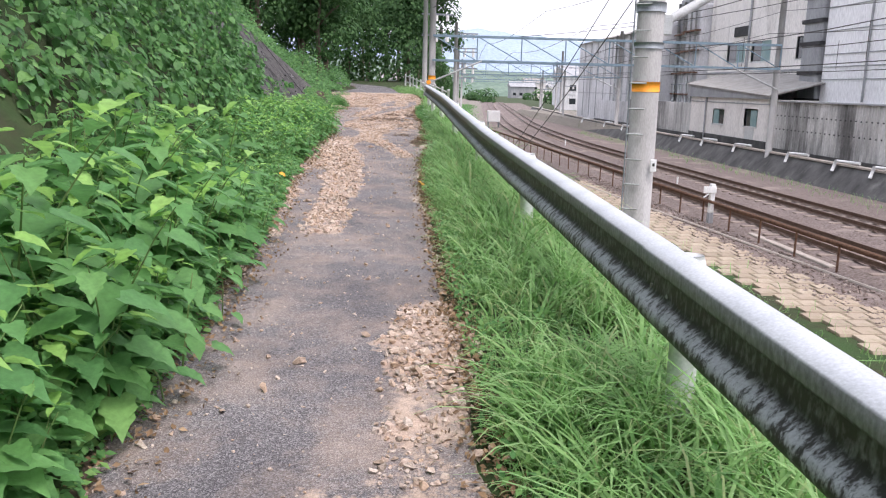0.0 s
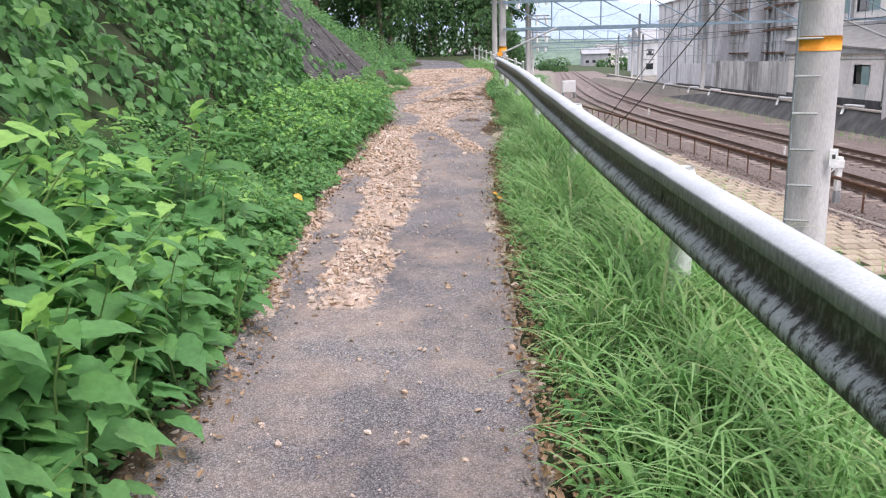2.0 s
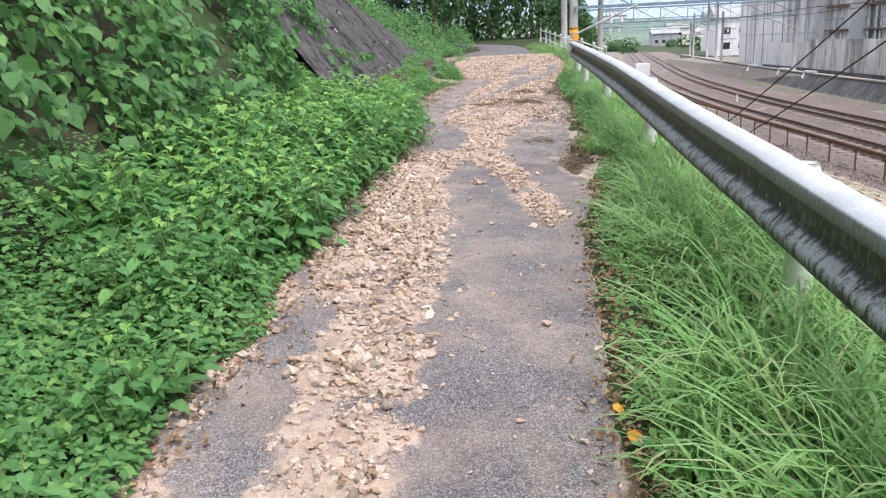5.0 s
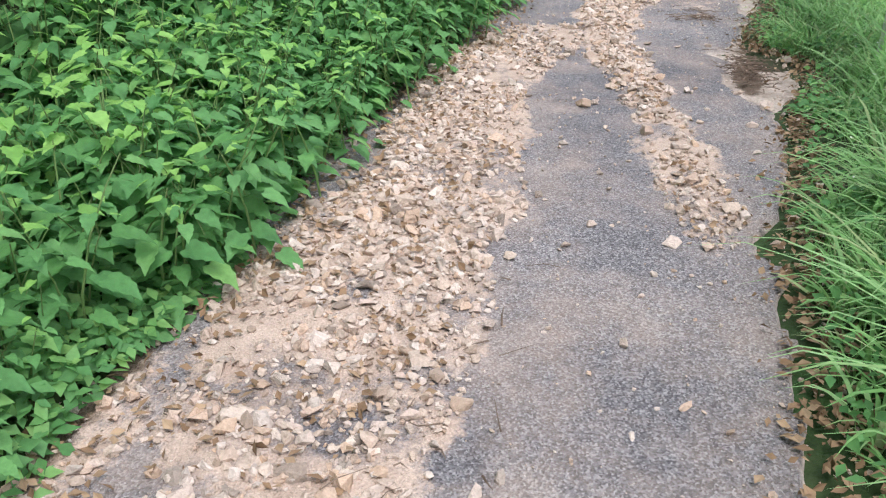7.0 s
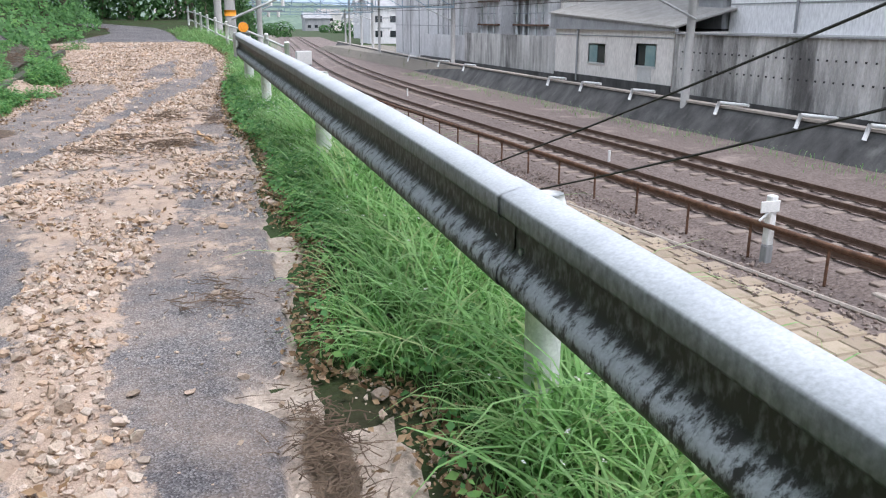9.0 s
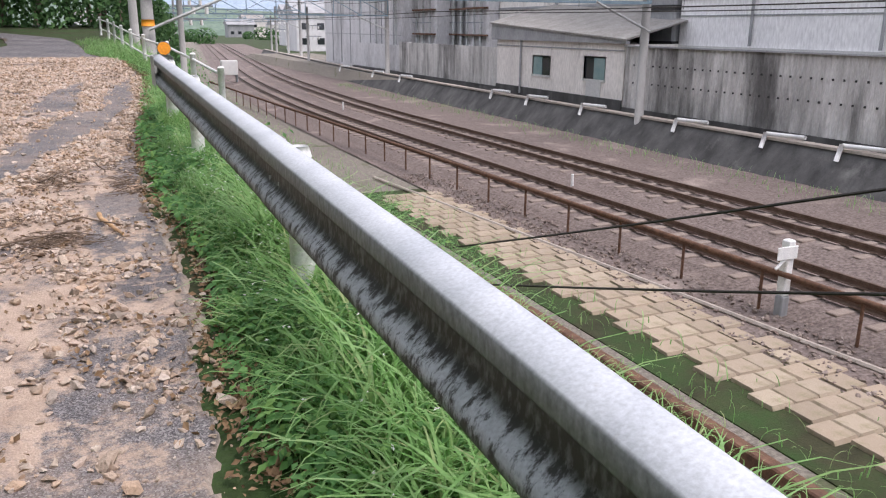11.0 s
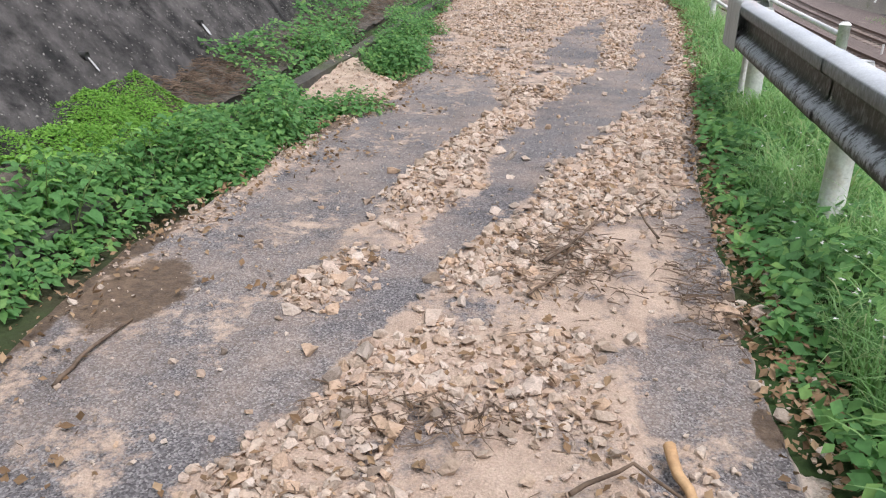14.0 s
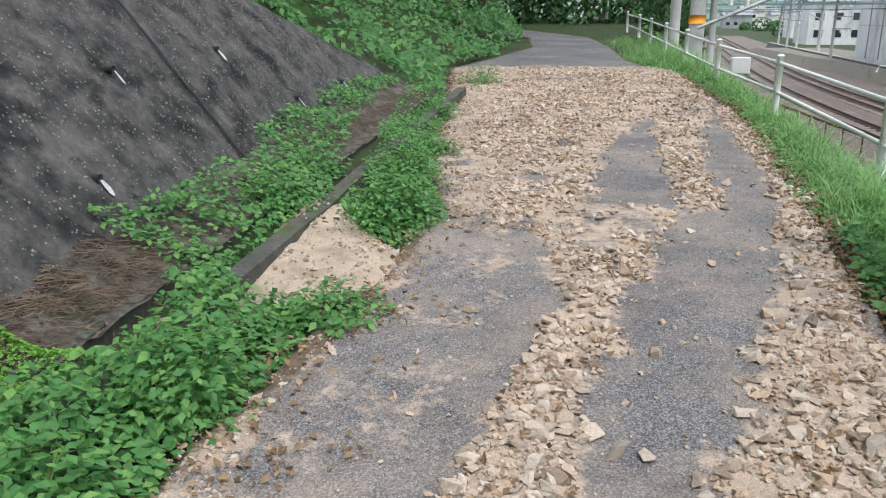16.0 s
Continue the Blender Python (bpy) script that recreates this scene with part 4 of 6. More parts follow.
yard = thing("yard_wall", "stained grey sheet yard wall beside the line", "factory wall", at=(22.5, 70, -1.8))
corrugated("sheet", 22.5, 58.6, 76, -1.8, 0.65, M_CORR, yard, 0.5)
corrugated("sheet", 22.8, 76, 88, -1.8, 0.4, M_GREYCLAD, yard, 0.9)
part("footing", box(22.4, 23.0, 58.6, 88, -2.6, -1.6), M_RETAIN, yard)

white = thing("white_works_hall", "white-clad factory hall with horizontal sheeting lines", "factory", at=(30, 35, 0))
part("body", box(25.0, 45, 5, 46.4, -1.9, 12), M_WHITECLAD, white)
part("base_flashing", box(24.9, 25.0, 5, 46.4, 0.92, 1.05), M_FRAME, white)
for z in (2.3, 3.0, 3.7, 5.0, 6.3, 7.6):
    part("joint_strip", box(24.965, 25.0, 5, 46.4, z, z + 0.05), M_DUCT, white)
for y in (36, 42):
    part("downpipe", tube([(24.93, y, 1.1), (24.93, y, 11)], 0.06, 8), M_DUCT, white)
stack = thing("vent_duct", "grey banded duct tower on the factory wall", "duct", at=(25.5, 47.6, 0))
part("shaft", box(24.8, 26.2, 46.6, 48.7, -1.9, 12, 0.1), M_DUCT, stack)
for z in (1.0, 2.6, 4.3, 5.6, 7.0):
    part("band", box(24.7, 26.3, 46.5, 48.8, z, z + 0.22), M_DARK, stack)

works = thing("works_building", "cream factory building with upper-floor windows", "factory", at=(32, 58, 0))
WIN = [(49.7, 51.7), (55.2, 58.2), (59.2, 62.4)]
part("wall", wall_holes(26.0, 26.3, 48.8, 66, -1.9, 12, 12, [(a, b, 3.7, 5.1) for a, b in WIN]), M_CREAM, works)
part("wall", box(26.3, 44, 48.8, 49.1, -1.9, 12), M_CREAM, works)
part("wall", box(26.3, 44, 65.7, 66, -1.9, 12), M_CREAM, works)
part("roof", box(26, 44, 48.8, 66, 12, 12.3), M_ROOF, works)
for a, b in WIN:
    window(works, 26.08, a, b, 3.7, 5.1, 0.5)
part("string_course", box(25.93, 26.0, 48.8, 66, 2.9, 3.05), M_DUCT, works)
part("downpipe", tube([(25.9, 58.6, -1.7), (25.9, 58.6, 12)], 0.09, 8), M_DUCT, works)
part("louvre", box(25.9, 26.0, 58.9, 61.2, 5.6, 6.3), M_DARK, works)

plant = thing("process_plant", "grey ducts and silos with rusty platforms behind the wall", "factory plant", at=(26, 72, 0))
for k, (y0, y1, x0, h) in enumerate([(66.2, 69.5, 25.2, 8.6), (69.8, 73.5, 26.0, 9.6), (73.8, 77.6, 24.6, 7.8)]):
    part("tower", box(x0, x0 + 5, y0, y1, -1.9, h, 0.15), (M_GREYCLAD, M_DUCT, M_GREYCLAD)[k], plant)
    for z in (1.2, 3.0, 4.8, 6.4):
        part("platform", box(x0 - 0.35, x0, y0 - 0.1, y1 + 0.1, z, z + 0.12), M_RUST, plant, "rusty walkway")
        part("handrail", tube([(x0 - 0.33, y0, z + 0.9), (x0 - 0.33, y1, z + 0.9)], 0.03, 5), M_STEEL, plant)
    for y in (y0 + 0.6, (y0 + y1) / 2, y1 - 0.5):
        part("riser", tube([(x0 - 0.2, y, -1.8), (x0 - 0.2, y, h - 0.4)], 0.09 + 0.05 * (k == 1), 8), M_GALV, plant, smooth=True)
shed = thing("grey_shed", "tall light-grey clad shed with a low pitched roof", "factory", at=(30, 89, 0))
part("body", box(23.4, 42, 78, 100.5, -1.9, 6.9), M_GREYCLAD, shed)
bm = bmesh.new()
rv = [bm.verts.new(p) for p in ((23.1, 77.8, 6.9), (23.1, 100.8, 6.9), (33, 100.8, 9.6), (33, 77.8, 9.6), (42.3, 77.8, 6.9), (42.3, 100.8, 6.9))]
for q in ((0, 3, 2, 1), (3, 4, 5, 2), (0, 1, 5, 4), (0, 4, 3), (1, 2, 5)):
    bm.faces.new([rv[i] for i in q])
part("roof", bm, M_ROOF, shed)
for y in np.arange(79.5, 100, 3.0):
    part("seam", box(23.34, 23.4, y, y + 0.12, -1.6, 6.8), M_DUCT, shed)
for z in (1.1, 3.0, 4.9):
    part("seam", box(23.36, 23.4, 78, 100.5, z, z + 0.05), M_DUCT, shed)
for y in (78.6, 81, 83.5):
    part("riser", tube([(23.2, y, -1.8), (23.2, y, 7)], 0.1, 8), M_GALV, shed, smooth=True)


# ---- overhead line ----
def gantry(y, xl, xr, zb, zt, zleg, label, steel=M_BLUESTEEL):
    """Two legs and a lattice beam across the tracks."""
    ga = thing("line_gantry", label, "gantry", group="line gantries", at=(xl, y, zleg))
    for x, zg in ((xl, zleg), (xr, -3.0)):
        part("leg", tube([(x, y, zg - 0.4), (x, y, zt + 3.2)], 0.19, 14, taper=0.16), M_POLE, ga, "grey concrete leg", True)
    for z in (zb, zt):
        for dy in (-0.25, 0.25):
            part("chord", box(xl, xr, y + dy - 0.04, y + dy + 0.04, z - 0.05, z + 0.05), steel, ga)
    n = int((xr - xl) / 2.1)
    for k in range(n):
        a, b = xl + (xr - xl) * k / n, xl + (xr - xl) * (k + 1) / n
        part("web", tube([(a, y - 0.25, zt), (b, y - 0.25, zb)], 0.03, 5), steel, ga)
        part("web", tube([(b, y - 0.25, zb), (b, y - 0.25, zt)], 0.035, 5), steel, ga)
        part("web", tube([(b, y - 0.25, zt), (b, y + 0.25, zt)], 0.03, 5), steel, ga)
    part("strut", tube([(xl, y - 0.3, zb - 1.1), (xl + 2.6, y - 0.3, zb)], 0.05, 6), M_GALV, ga)
    part("strut", tube([(xr, y - 0.3, zb - 1.1), (xr - 2.6, y - 0.3, zb)], 0.05, 6), M_GALV, ga)
    return ga


LBL = "blue-grey lattice gantry carrying the overhead line"
gantry(43.5, 2.05, 20.85, 2.75, 4.0, 0.3, LBL)
gantry(76, 4.5, 21.5, 2.6, 3.7, -1.0, LBL)
gantry(118, 7.0, 25.0, 2.6, 3.7, -2.0, LBL)
gantry(160, 14.0, 33.0, 2.6, 3.7, -2.5, LBL)
part("orange_band", tube([(2.05, 43.5, 1.75), (2.05, 43.5, 1.95)], 0.2, 14), M_ORANGE, bpy.data.objects["line_gantry"], smooth=True)
for i, (x, y, h, zg) in enumerate([(1.75, 45.5, 6.5, 0.7), (4.3, 56, 6.5, -0.8), (5.3, 66, 6.5, -1.3), (5.2, 90, 6, -1.8), (6.4, 104, 6, -2.2), (8.5, 132, 6, -2.6), (22.4, 104, 6, -2.2), (24.5, 130, 7, -2.6), (28, 150, 6, -2.6)]):
    lp = thing("line_pole", "grey overhead-line pole with cross arms", "pole", group="overhead-line poles", at=(x, y, zg))
    part("shaft", tube([(x, y, zg - 0.8), (x, y, zg + h)], 0.15, 10, taper=0.12), M_POLE, lp, smooth=True)
    for dz in (0.8, 2.0, 3.1):
        part("cross_arm", box(x - 0.2, x + 1.5, y - 0.05, y + 0.05, zg + h - dz, zg + h - dz + 0.09), M_STEEL, lp)
        for dx in (0.6, 1.2):
            part("insulator", tube([(x + dx, y, zg + h - dz - 0.3), (x + dx, y, zg + h - dz)], 0.09, 8), M_PORC, lp, "white porcelain insulator")
WIRES = [(11.5, 2.3), (11.5, 3.6), (14.75, 2.3), (14.75, 3.6), (10.5, 4.7), (20.2, 4.6), (8.0, 5.4), (20.9, 5.8)]
for x, z in WIRES:
    pts = []
    for a, b in zip((-20, 11, 43.5, 76, 118), (11, 43.5, 76, 118, 160)):
        pts += [(x + curve_x(a + (b - a) * k / 6), a + (b - a) * k / 6, z - (0.55 if z > 3 else 0.1) * math.sin(math.pi * k / 6)) for k in range(6)]
    solo("overhead_wire", tube(pts, 0.014, 5), M_CABLE, "thin dark overhead-line wire above the tracks", "wire", group="overhead wires")
for y in (20, 27, 34, 49, 56, 63):
    for x in (11.5, 14.75):
        solo("dropper", tube([(x, y, 2.28), (x, y, 3.2)], 0.009, 4), M_CABLE, "thin vertical dropper wire", "wire", group="dropper wires")
for (ax, ay, az), (bx2, by2, bz2) in (((3.3, 11.2, 5.6), (2.05, 43.5, 5.4)), ((3.3, 11.2, 6.4), (2.05, 43.5, 6.2)), ((6.0, 43.5, 4.0), (24, 36, 7.0))):
    solo("feeder_wire", tube([Vector((ax, ay, az)).lerp(Vector((bx2, by2, bz2)), k / 8) - Vector((0, 0, 0.5 * math.sin(math.pi * k / 8))) for k in range(9)], 0.016, 5), M_CABLE, "thin dark feeder wire strung from pole to gantry", "wire", group="feeder wires")
ins = thing("strain_insulator", "pale strain insulator on a feeder wire", "insulator", at=(11.6, 38, 4.6))
for k in range(4):
    part("shed_disc", tube([(11.3 + 0.16 * k, 38, 4.55 + 0.08 * k), (11.36 + 0.16 * k, 38, 4.58 + 0.08 * k)], 0.16, 12), M_PORC, ins)

# ---- far town and hills ----
def hill(name, y, x0, x1, zs, material, label, depth=300, seed=0.0):
    xs = np.linspace(x0, x1, 90)
    v, f = [], []
    for i, x in enumerate(xs):
        t = i / 89 * (len(zs) - 1)
        h = np.interp(t, range(len(zs)), zs) * (1 + 0.08 * n2(x, 0, 0.011, seed) + 0.04 * n2(x, 0, 0.05, seed))
        v += [(x, y, -6), (x, y + depth * 0.4, h * 0.62 + 2.2 * n2(x, 9, 0.06, seed)), (x, y + depth, h)]
    for i in range(89):
        a = 3 * i
        f += [(a, a + 3, a + 4, a + 1), (a + 1, a + 4, a + 5, a + 2)]
    tagged(new(name, np_mesh(name, v, f, material, True)), label, "hills", kind="structure")


hill("backdrop_far", 1500, -500, 900, [60, 110, 130, 105, 135, 110, 120, 80, 60], M_HILL, "hazy blue distant mountain ridge", 300, 3.3)
hill("backdrop_near", 420, -160, 260, [18, 20, 20, 19, 14, 11, 9, 8, 10], M_HILLNEAR, "wooded green hillside behind the town", 120, 8.1)
trng = random.Random(11)
for k in range(34):
    y = trng.uniform(330, 640)
    x = trng.uniform(-20, 110) + (y - 330) * 0.15
    if k < 9:
        y = trng.uniform(170, 270)
        x = 35 + (y - 165) * 0.14 + trng.uniform(0, 16)
    elif abs(x - 15 - min(curve_x(y), 40)) < 7:
        x += 18
    wd, dp, h = trng.uniform(7, 13), trng.uniform(7, 12), trng.uniform(5, 9)
    ho = thing("town_house", trng.choice(["pale rendered town house with a dark roof", "cream town house with a grey roof"]), "house", group="far town houses", at=(x, y, -2.9))
    part("wall", box(x, x + wd, y, y + dp, -3.2, h - 3), trng.choice([M_CREAM, M_DUCT, M_GREYCLAD, M_GREYCLAD]), ho)
    bm = bmesh.new()
    rv = [bm.verts.new(p) for p in ((x - 0.6, y - 0.6, h - 3), (x + wd + 0.6, y - 0.6, h - 3), (x + wd + 0.6, y + dp + 0.6, h - 3), (x - 0.6, y + dp + 0.6, h - 3), (x - 0.6, y + dp / 2, h - 0.6), (x + wd + 0.6, y + dp / 2, h - 0.6))]
    for q in ((0, 1, 5, 4), (2, 3, 4, 5), (0, 4, 3), (1, 2, 5), (0, 3, 2, 1)):
        bm.faces.new([rv[i] for i in q])
    part("roof", bm, trng.choice([M_ROOF, M_DUCT, M_DARK]), ho)
    for a in range(int(wd // 3)):
        for b in range(max(1, int((h - 1) // 3))):
            part("window", box(x + 1 + 3 * a, x + 2.4 + 3 * a, y - 0.06, y, -1.6 + 2.8 * b, -0.4 + 2.8 * b), M_GLASS, ho)

# ---- sprayed-concrete slope wall on the hill side ----
def slope_x(z):
    return -2.78 - 0.82 * (z - 0.65)


sv, sf = [], []
SY, SU = np.arange(20.5, 33.9, 0.12), np.linspace(0, 1, 40)
for y in SY:
    top = min(2.82 + (28.3 - y) * 0.31, 5.0) + 0.08 * n2(0, y, 1.5, 81)
    lo = float(gz(y)) + 0.02
    for u in SU:
        z = lo + (max(top, lo + 0.05) - lo) * u
        sv.append((slope_x(z) + 0.05 * n2(y, z, 0.8, 82) + 0.022 * n2(y, z, 5, 83), y, z))
w = len(SU)
ns = len(sv)
sv += [(x - 0.5, y, z - 0.3) for x, y, z in sv]
sf = [(j * w + i, (j + 1) * w + i, (j + 1) * w + i + 1, j * w + i + 1) for j in range(len(SY) - 1) for i in range(w - 1)]
sf += [tuple(reversed([k + ns for k in q])) for q in sf]
sf += [(j * w + w - 1, (j + 1) * w + w - 1, (j + 1) * w + w - 1 + ns, j * w + w - 1 + ns) for j in range(len(SY) - 1)]
shot = solo("slope_wall", np_mesh("slope_wall", sv, sf, M_SHOT, True), M_SHOT, "dark sprayed-concrete slope facing with pale weep marks", "slope wall", kind="structure")
cy, cu = rng.uniform(22, 33.6, 16000), rng.uniform(0, 1, 16000)
cz = gz(cy) + 0.1 + (np.minimum(2.82 + (28.3 - cy) * 0.31, 5.0) - gz(cy) - 0.15).clip(0.02) * cu
cp = np.array([(slope_x(z) + 0.05 * n2(y, z, 0.8, 82) + 0.022 * n2(y, z, 5, 83) + 0.003, y, z) for y, z in zip(cy, cz)])
cx_, cy_, cz_ = frames_from(np.array([(0.77, 0, 0.63)]) + rng.normal(0, 0.15, (16000, 3)), rng.normal(0, 1, (16000, 3)))
cs = rng.uniform(0.003, 0.009, 16000)[:, None] * np.array([(1.0, 1.2, 0.5)])
cv, cf = scatter([(-1, 0, 0), (0, -1, 0), (1, 0, 0), (0, 1, 0), (0, 0, 1)], [(0, 1, 4), (1, 2, 4), (2, 3, 4), (3, 0, 4)], cp, cx_, cy_, cz_, cs)
tagged(new("aggregate_chips", np_mesh("aggregate_chips", cv, cf, M_CHIP)), "pale stone chips standing out of the sprayed concrete", "aggregate", kind="stuff")
for y, z in ((27.5, 1.62), (26.6, 1.12), (29.1, 1.68), (29.9, 1.22), (31.4, 1.25), (25.0, 1.08), (24.3, 1.9), (26.2, 2.3), (30.4, 1.9), (32.4, 1.15), (28.4, 2.5)):
    x = slope_x(z)
    wp = thing("weep_pipe", "short drain pipe with a white lime streak", "weep hole", group="weep holes", at=(x, y, z))
    part("pipe", tube([(x - 0.1, y, z), (x + 0.035, y, z - 0.005)], 0.026, 10), M_DARK, wp, smooth=True)
    bm = bmesh.new()
    ring = [bm.verts.new((x + 0.03 + 0.82 * s, y + wdt * (0.7 + 0.4 * math.sin(y * 9 + z * 5)), z - s)) for s, wdt in ((0.01, -0.018), (0.012, 0.022), (0.05, 0.034), (0.07, 0.03), (0.09, 0.012), (0.092, -0.008), (0.075, -0.03), (0.05, -0.028))]
    bm.faces.new(ring)
    bmesh.ops.solidify(bm, geom=bm.faces[:], thickness=0.006)
    part("lime_streak", bm, M_WHITE, wp, "white lime deposit")
solo("wall_joint", tube([(slope_x(z) + 0.035, 28.15 + (z - 0.8) * 0.05, z) for z in np.linspace(0.75, 2.8, 14)], 0.011, 5), M_DARK, "dark construction joint in the slope wall", "joint", kind="structure")

# open gutter at the foot of the wall
for x0, x1, nm in ((-2.34, -2.24, "gutter_kerb"), (-2.68, -2.58, "gutter_kerb")):
    v, f = [], []
    for y in np.arange(20, 34.1, 0.35):
        g = float(gz(y)) + 0.13 + 0.02 * n2(x0, y, 2, 91)
        v += [(x0, y, g - 0.45), (x1, y, g - 0.45), (x1, y, g), (x0, y, g + 0.01)]
    for j in range(len(v) // 4 - 1):
        f += [(4 * j + i, 4 * j + (i + 1) % 4, 4 * j + 4 + (i + 1) % 4, 4 * j + 4 + i) for i in range(4)]
    solo(nm, np_mesh(nm, v, f, M_GUTTER), M_GUTTER, "mossy dark concrete gutter kerb", "gutter", kind="structure")

def debris_z(x, y):
    """Top of the washed-down roots and leaf mould that lie against the foot of the slope wall."""
    g = float(gz(y)) + 0.13
    k = min(1.0, max(0.0, (-2.58 - x) / 0.5))
    return g + k * (0.2 + 0.1 * n2(0, y, 0.9, 92)) + 0.03 * n2(x, y, 4, 93) + 0.02 * n2(x, y, 9, 94)


DX, DY = np.linspace(-3.35, -2.56, 18), np.arange(22.0, 33.4, 0.08)
dv = [(x, y, debris_z(x, y)) for y in DY for x in DX]
tagged(new("debris_bank", np_mesh("debris_bank", dv, [(j * 18 + i, j * 18 + i + 1, j * 18 + 19 + i, j * 18 + 18 + i) for j in range(len(DY) - 1) for i in range(17)], M_DEBRIS, True)),
       "brown roots and leaf mould heaped against the slope wall", "debris", kind="stuff")

# ---- rubble ----
ICO = [(-0.53, 0, 0.85), (0.53, 0, 0.85), (-0.53, 0, -0.85), (0.53, 0, -0.85), (0, 0.85, 0.53), (0, 0.85, -0.53), (0, -0.85, 0.53), (0, -0.85, -0.53), (0.85, 0.53, 0), (-0.85, 0.53, 0), (0.85, -0.53, 0), (-0.85, -0.53, 0)]
ICOF = [(0, 1, 4), (0, 4, 9), (9, 4, 5), (4, 8, 5), (4, 1, 8), (8, 1, 10), (8, 10, 3), (5, 8, 3), (5, 3, 2), (2, 3, 7), (7, 3, 10), (7, 10, 6), (7, 6, 11), (11, 6, 0), (0, 6, 1), (6, 10, 1), (9, 11, 0), (9, 2, 11), (9, 5, 2), (7, 11, 2)]


def rubble(places, size):
    """Angular stones: each a squashed, knocked-about icosahedron on the ground."""
    n = len(places)
    yaw = rng.uniform(0, 6.28, n)
    tilt = rng.normal(0, 0.35, n)
    x = np.stack([np.cos(yaw), np.sin(yaw), tilt], 1)
    z = unit(np.stack([rng.normal(0, 0.3, n), rng.normal(0, 0.3, n), np.ones(n)], 1))
    xa, ya, za = frames_from(z, x)
    sz = size[:, None] * np.stack([rng.uniform(0.5, 0.9, n), rng.uniform(0.7, 1.4, n), rng.uniform(0.3, 0.72, n)], 1)
    v, f = scatter(ICO, ICOF, places, xa, ya, za, sz)
    v = v + rng.normal(0, 0.19, v.shape) * np.repeat(size, 12)[:, None]
    return v, f


THIN = NARROW["thin"]
pos, siz = [], []
srng = random.Random(5)
for k in range(400000):
    y = 3 + 35.5 * srng.random() ** 0.95
    x = srng.uniform(-2.5 if y < 33 else -3.1, 1.15)
    l, r = edge_left(y), edge_right(y)
    fan = x < l and 25.9 < y < 28.1
    if not (l - 0.15 < x < r + 0.1 or fan):
        continue
    s = silt_at(x, y)
    if fan and (s < 0.35 or srng.random() < 0.6):
        continue
    clump = 0.85 + 0.9 * n2(x, y, 1.5, 95) + 0.7 * n2(x, y, 4.5, 96)
    if 18.6 < y < 24.6:
        rim = x - float(np.interp(y, THIN[0], THIN[1]))
        clump = 0.3 + 1.7 * n2(x, y, 1.7, 95) + 1.0 * n2(x, y, 4.5, 96) + (0.75 * max(0.0, 1 - abs(rim - 0.16) / 0.26) if y > 20 else 0.0)
    elif y > 26.5:
        clump = 0.5 + 1.2 * n2(x, y, 1.2, 95) + 0.9 * n2(x, y, 4.5, 96)
    verge_bit = max(0.0, 1 - (x - l) / 0.3) * 0.13 + max(0.0, 1 - (r - x) / 0.14) * 0.16
    if srng.random() < max(s * clump * 0.72 if s > 0.36 else 0.0, verge_bit, 0.03):
        big = srng.random() < (0.6 if s > 0.35 else 0.14)
        rr = min(0.042, (0.0135 if big else (0.0075 if s > 0.35 else 0.005)) * math.exp(srng.gauss(0, 0.46)) * (1.2 if y > 19 else 1.0) * (0.5 if fan or (y > 21 and x < l + 0.45) else 1.0))
        pos.append((x, y, (lay(x, y) - 0.055 + 0.13 * s if fan else float(gz(y)) + 0.014 + pile_at(x, y)) + rr * 0.25))
        siz.append(rr)
v, f = rubble(np.array(pos), np.array(siz))
tagged(new("rubble", np_mesh("rubble", v, f, M_STONE)), "tan and cream broken rock washed over the path", "rubble", kind="stuff")

fx, fy = np.linspace(-2.55, -1.45, 30), np.linspace(25.9, 28.2, 50)
fv = []
for y in fy:
    for x in fx:
        c = silt_at(x, y)
        fv.append((x, y, lay(x, y) - 0.06 + 0.13 * c + 0.012 * n2(x, y, 5, 98)))
tagged(new("sand_fan", np_mesh("sand_fan", fv, [(j * 30 + i, j * 30 + i + 1, j * 30 + 31 + i, j * 30 + 30 + i) for j in range(49) for i in range(29)], M_SAND, True)), "tan sand washed out of the gutter", "sand", kind="stuff")

ROCKS = []
for k in range(6):
    v, f = rubble(np.array([(0.0, 0.0, 0.0)]), np.array([1.0]))
    ROCKS.append(np_mesh("loose_stone", v, f, M_LOOSE))
BIG = [(-0.62, 4.9, 0.05), (-0.75, 4.55, 0.045), (-0.9, 4.3, 0.04), (-0.05, 8.7, 0.035), (-0.43, 12.25, 0.03), (-0.35, 16.1, 0.04), (-0.45, 15.55, 0.035), (-0.65, 14.0, 0.04), (-0.55, 13.3, 0.045), (-0.15, 13.3, 0.03),
       (-0.95, 16.15, 0.05), (-0.8, 16.6, 0.04), (-0.5, 15.5, 0.06), (-1.2, 15.9, 0.05), (-0.55, 23.8, 0.06), (-0.75, 22.8, 0.07), (-0.55, 26.2, 0.05), (-0.95, 22.0, 0.05), (-1.0, 21.4, 0.06), (0.3, 25.3, 0.07), (0.2, 25.6, 0.06),
       (0.36, 26.3, 0.07), (0.42, 26.8, 0.06), (0.25, 24.9, 0.07), (0.33, 25.1, 0.05), (-0.5, 25.2, 0.06), (-0.62, 25.6, 0.05), (-0.5, 26.15, 0.055), (-0.7, 25.0, 0.06), (-0.95, 24.3, 0.05), (0.6, 23.4, 0.05), (0.1, 22.0, 0.04), (0.05, 23.0, 0.05)]
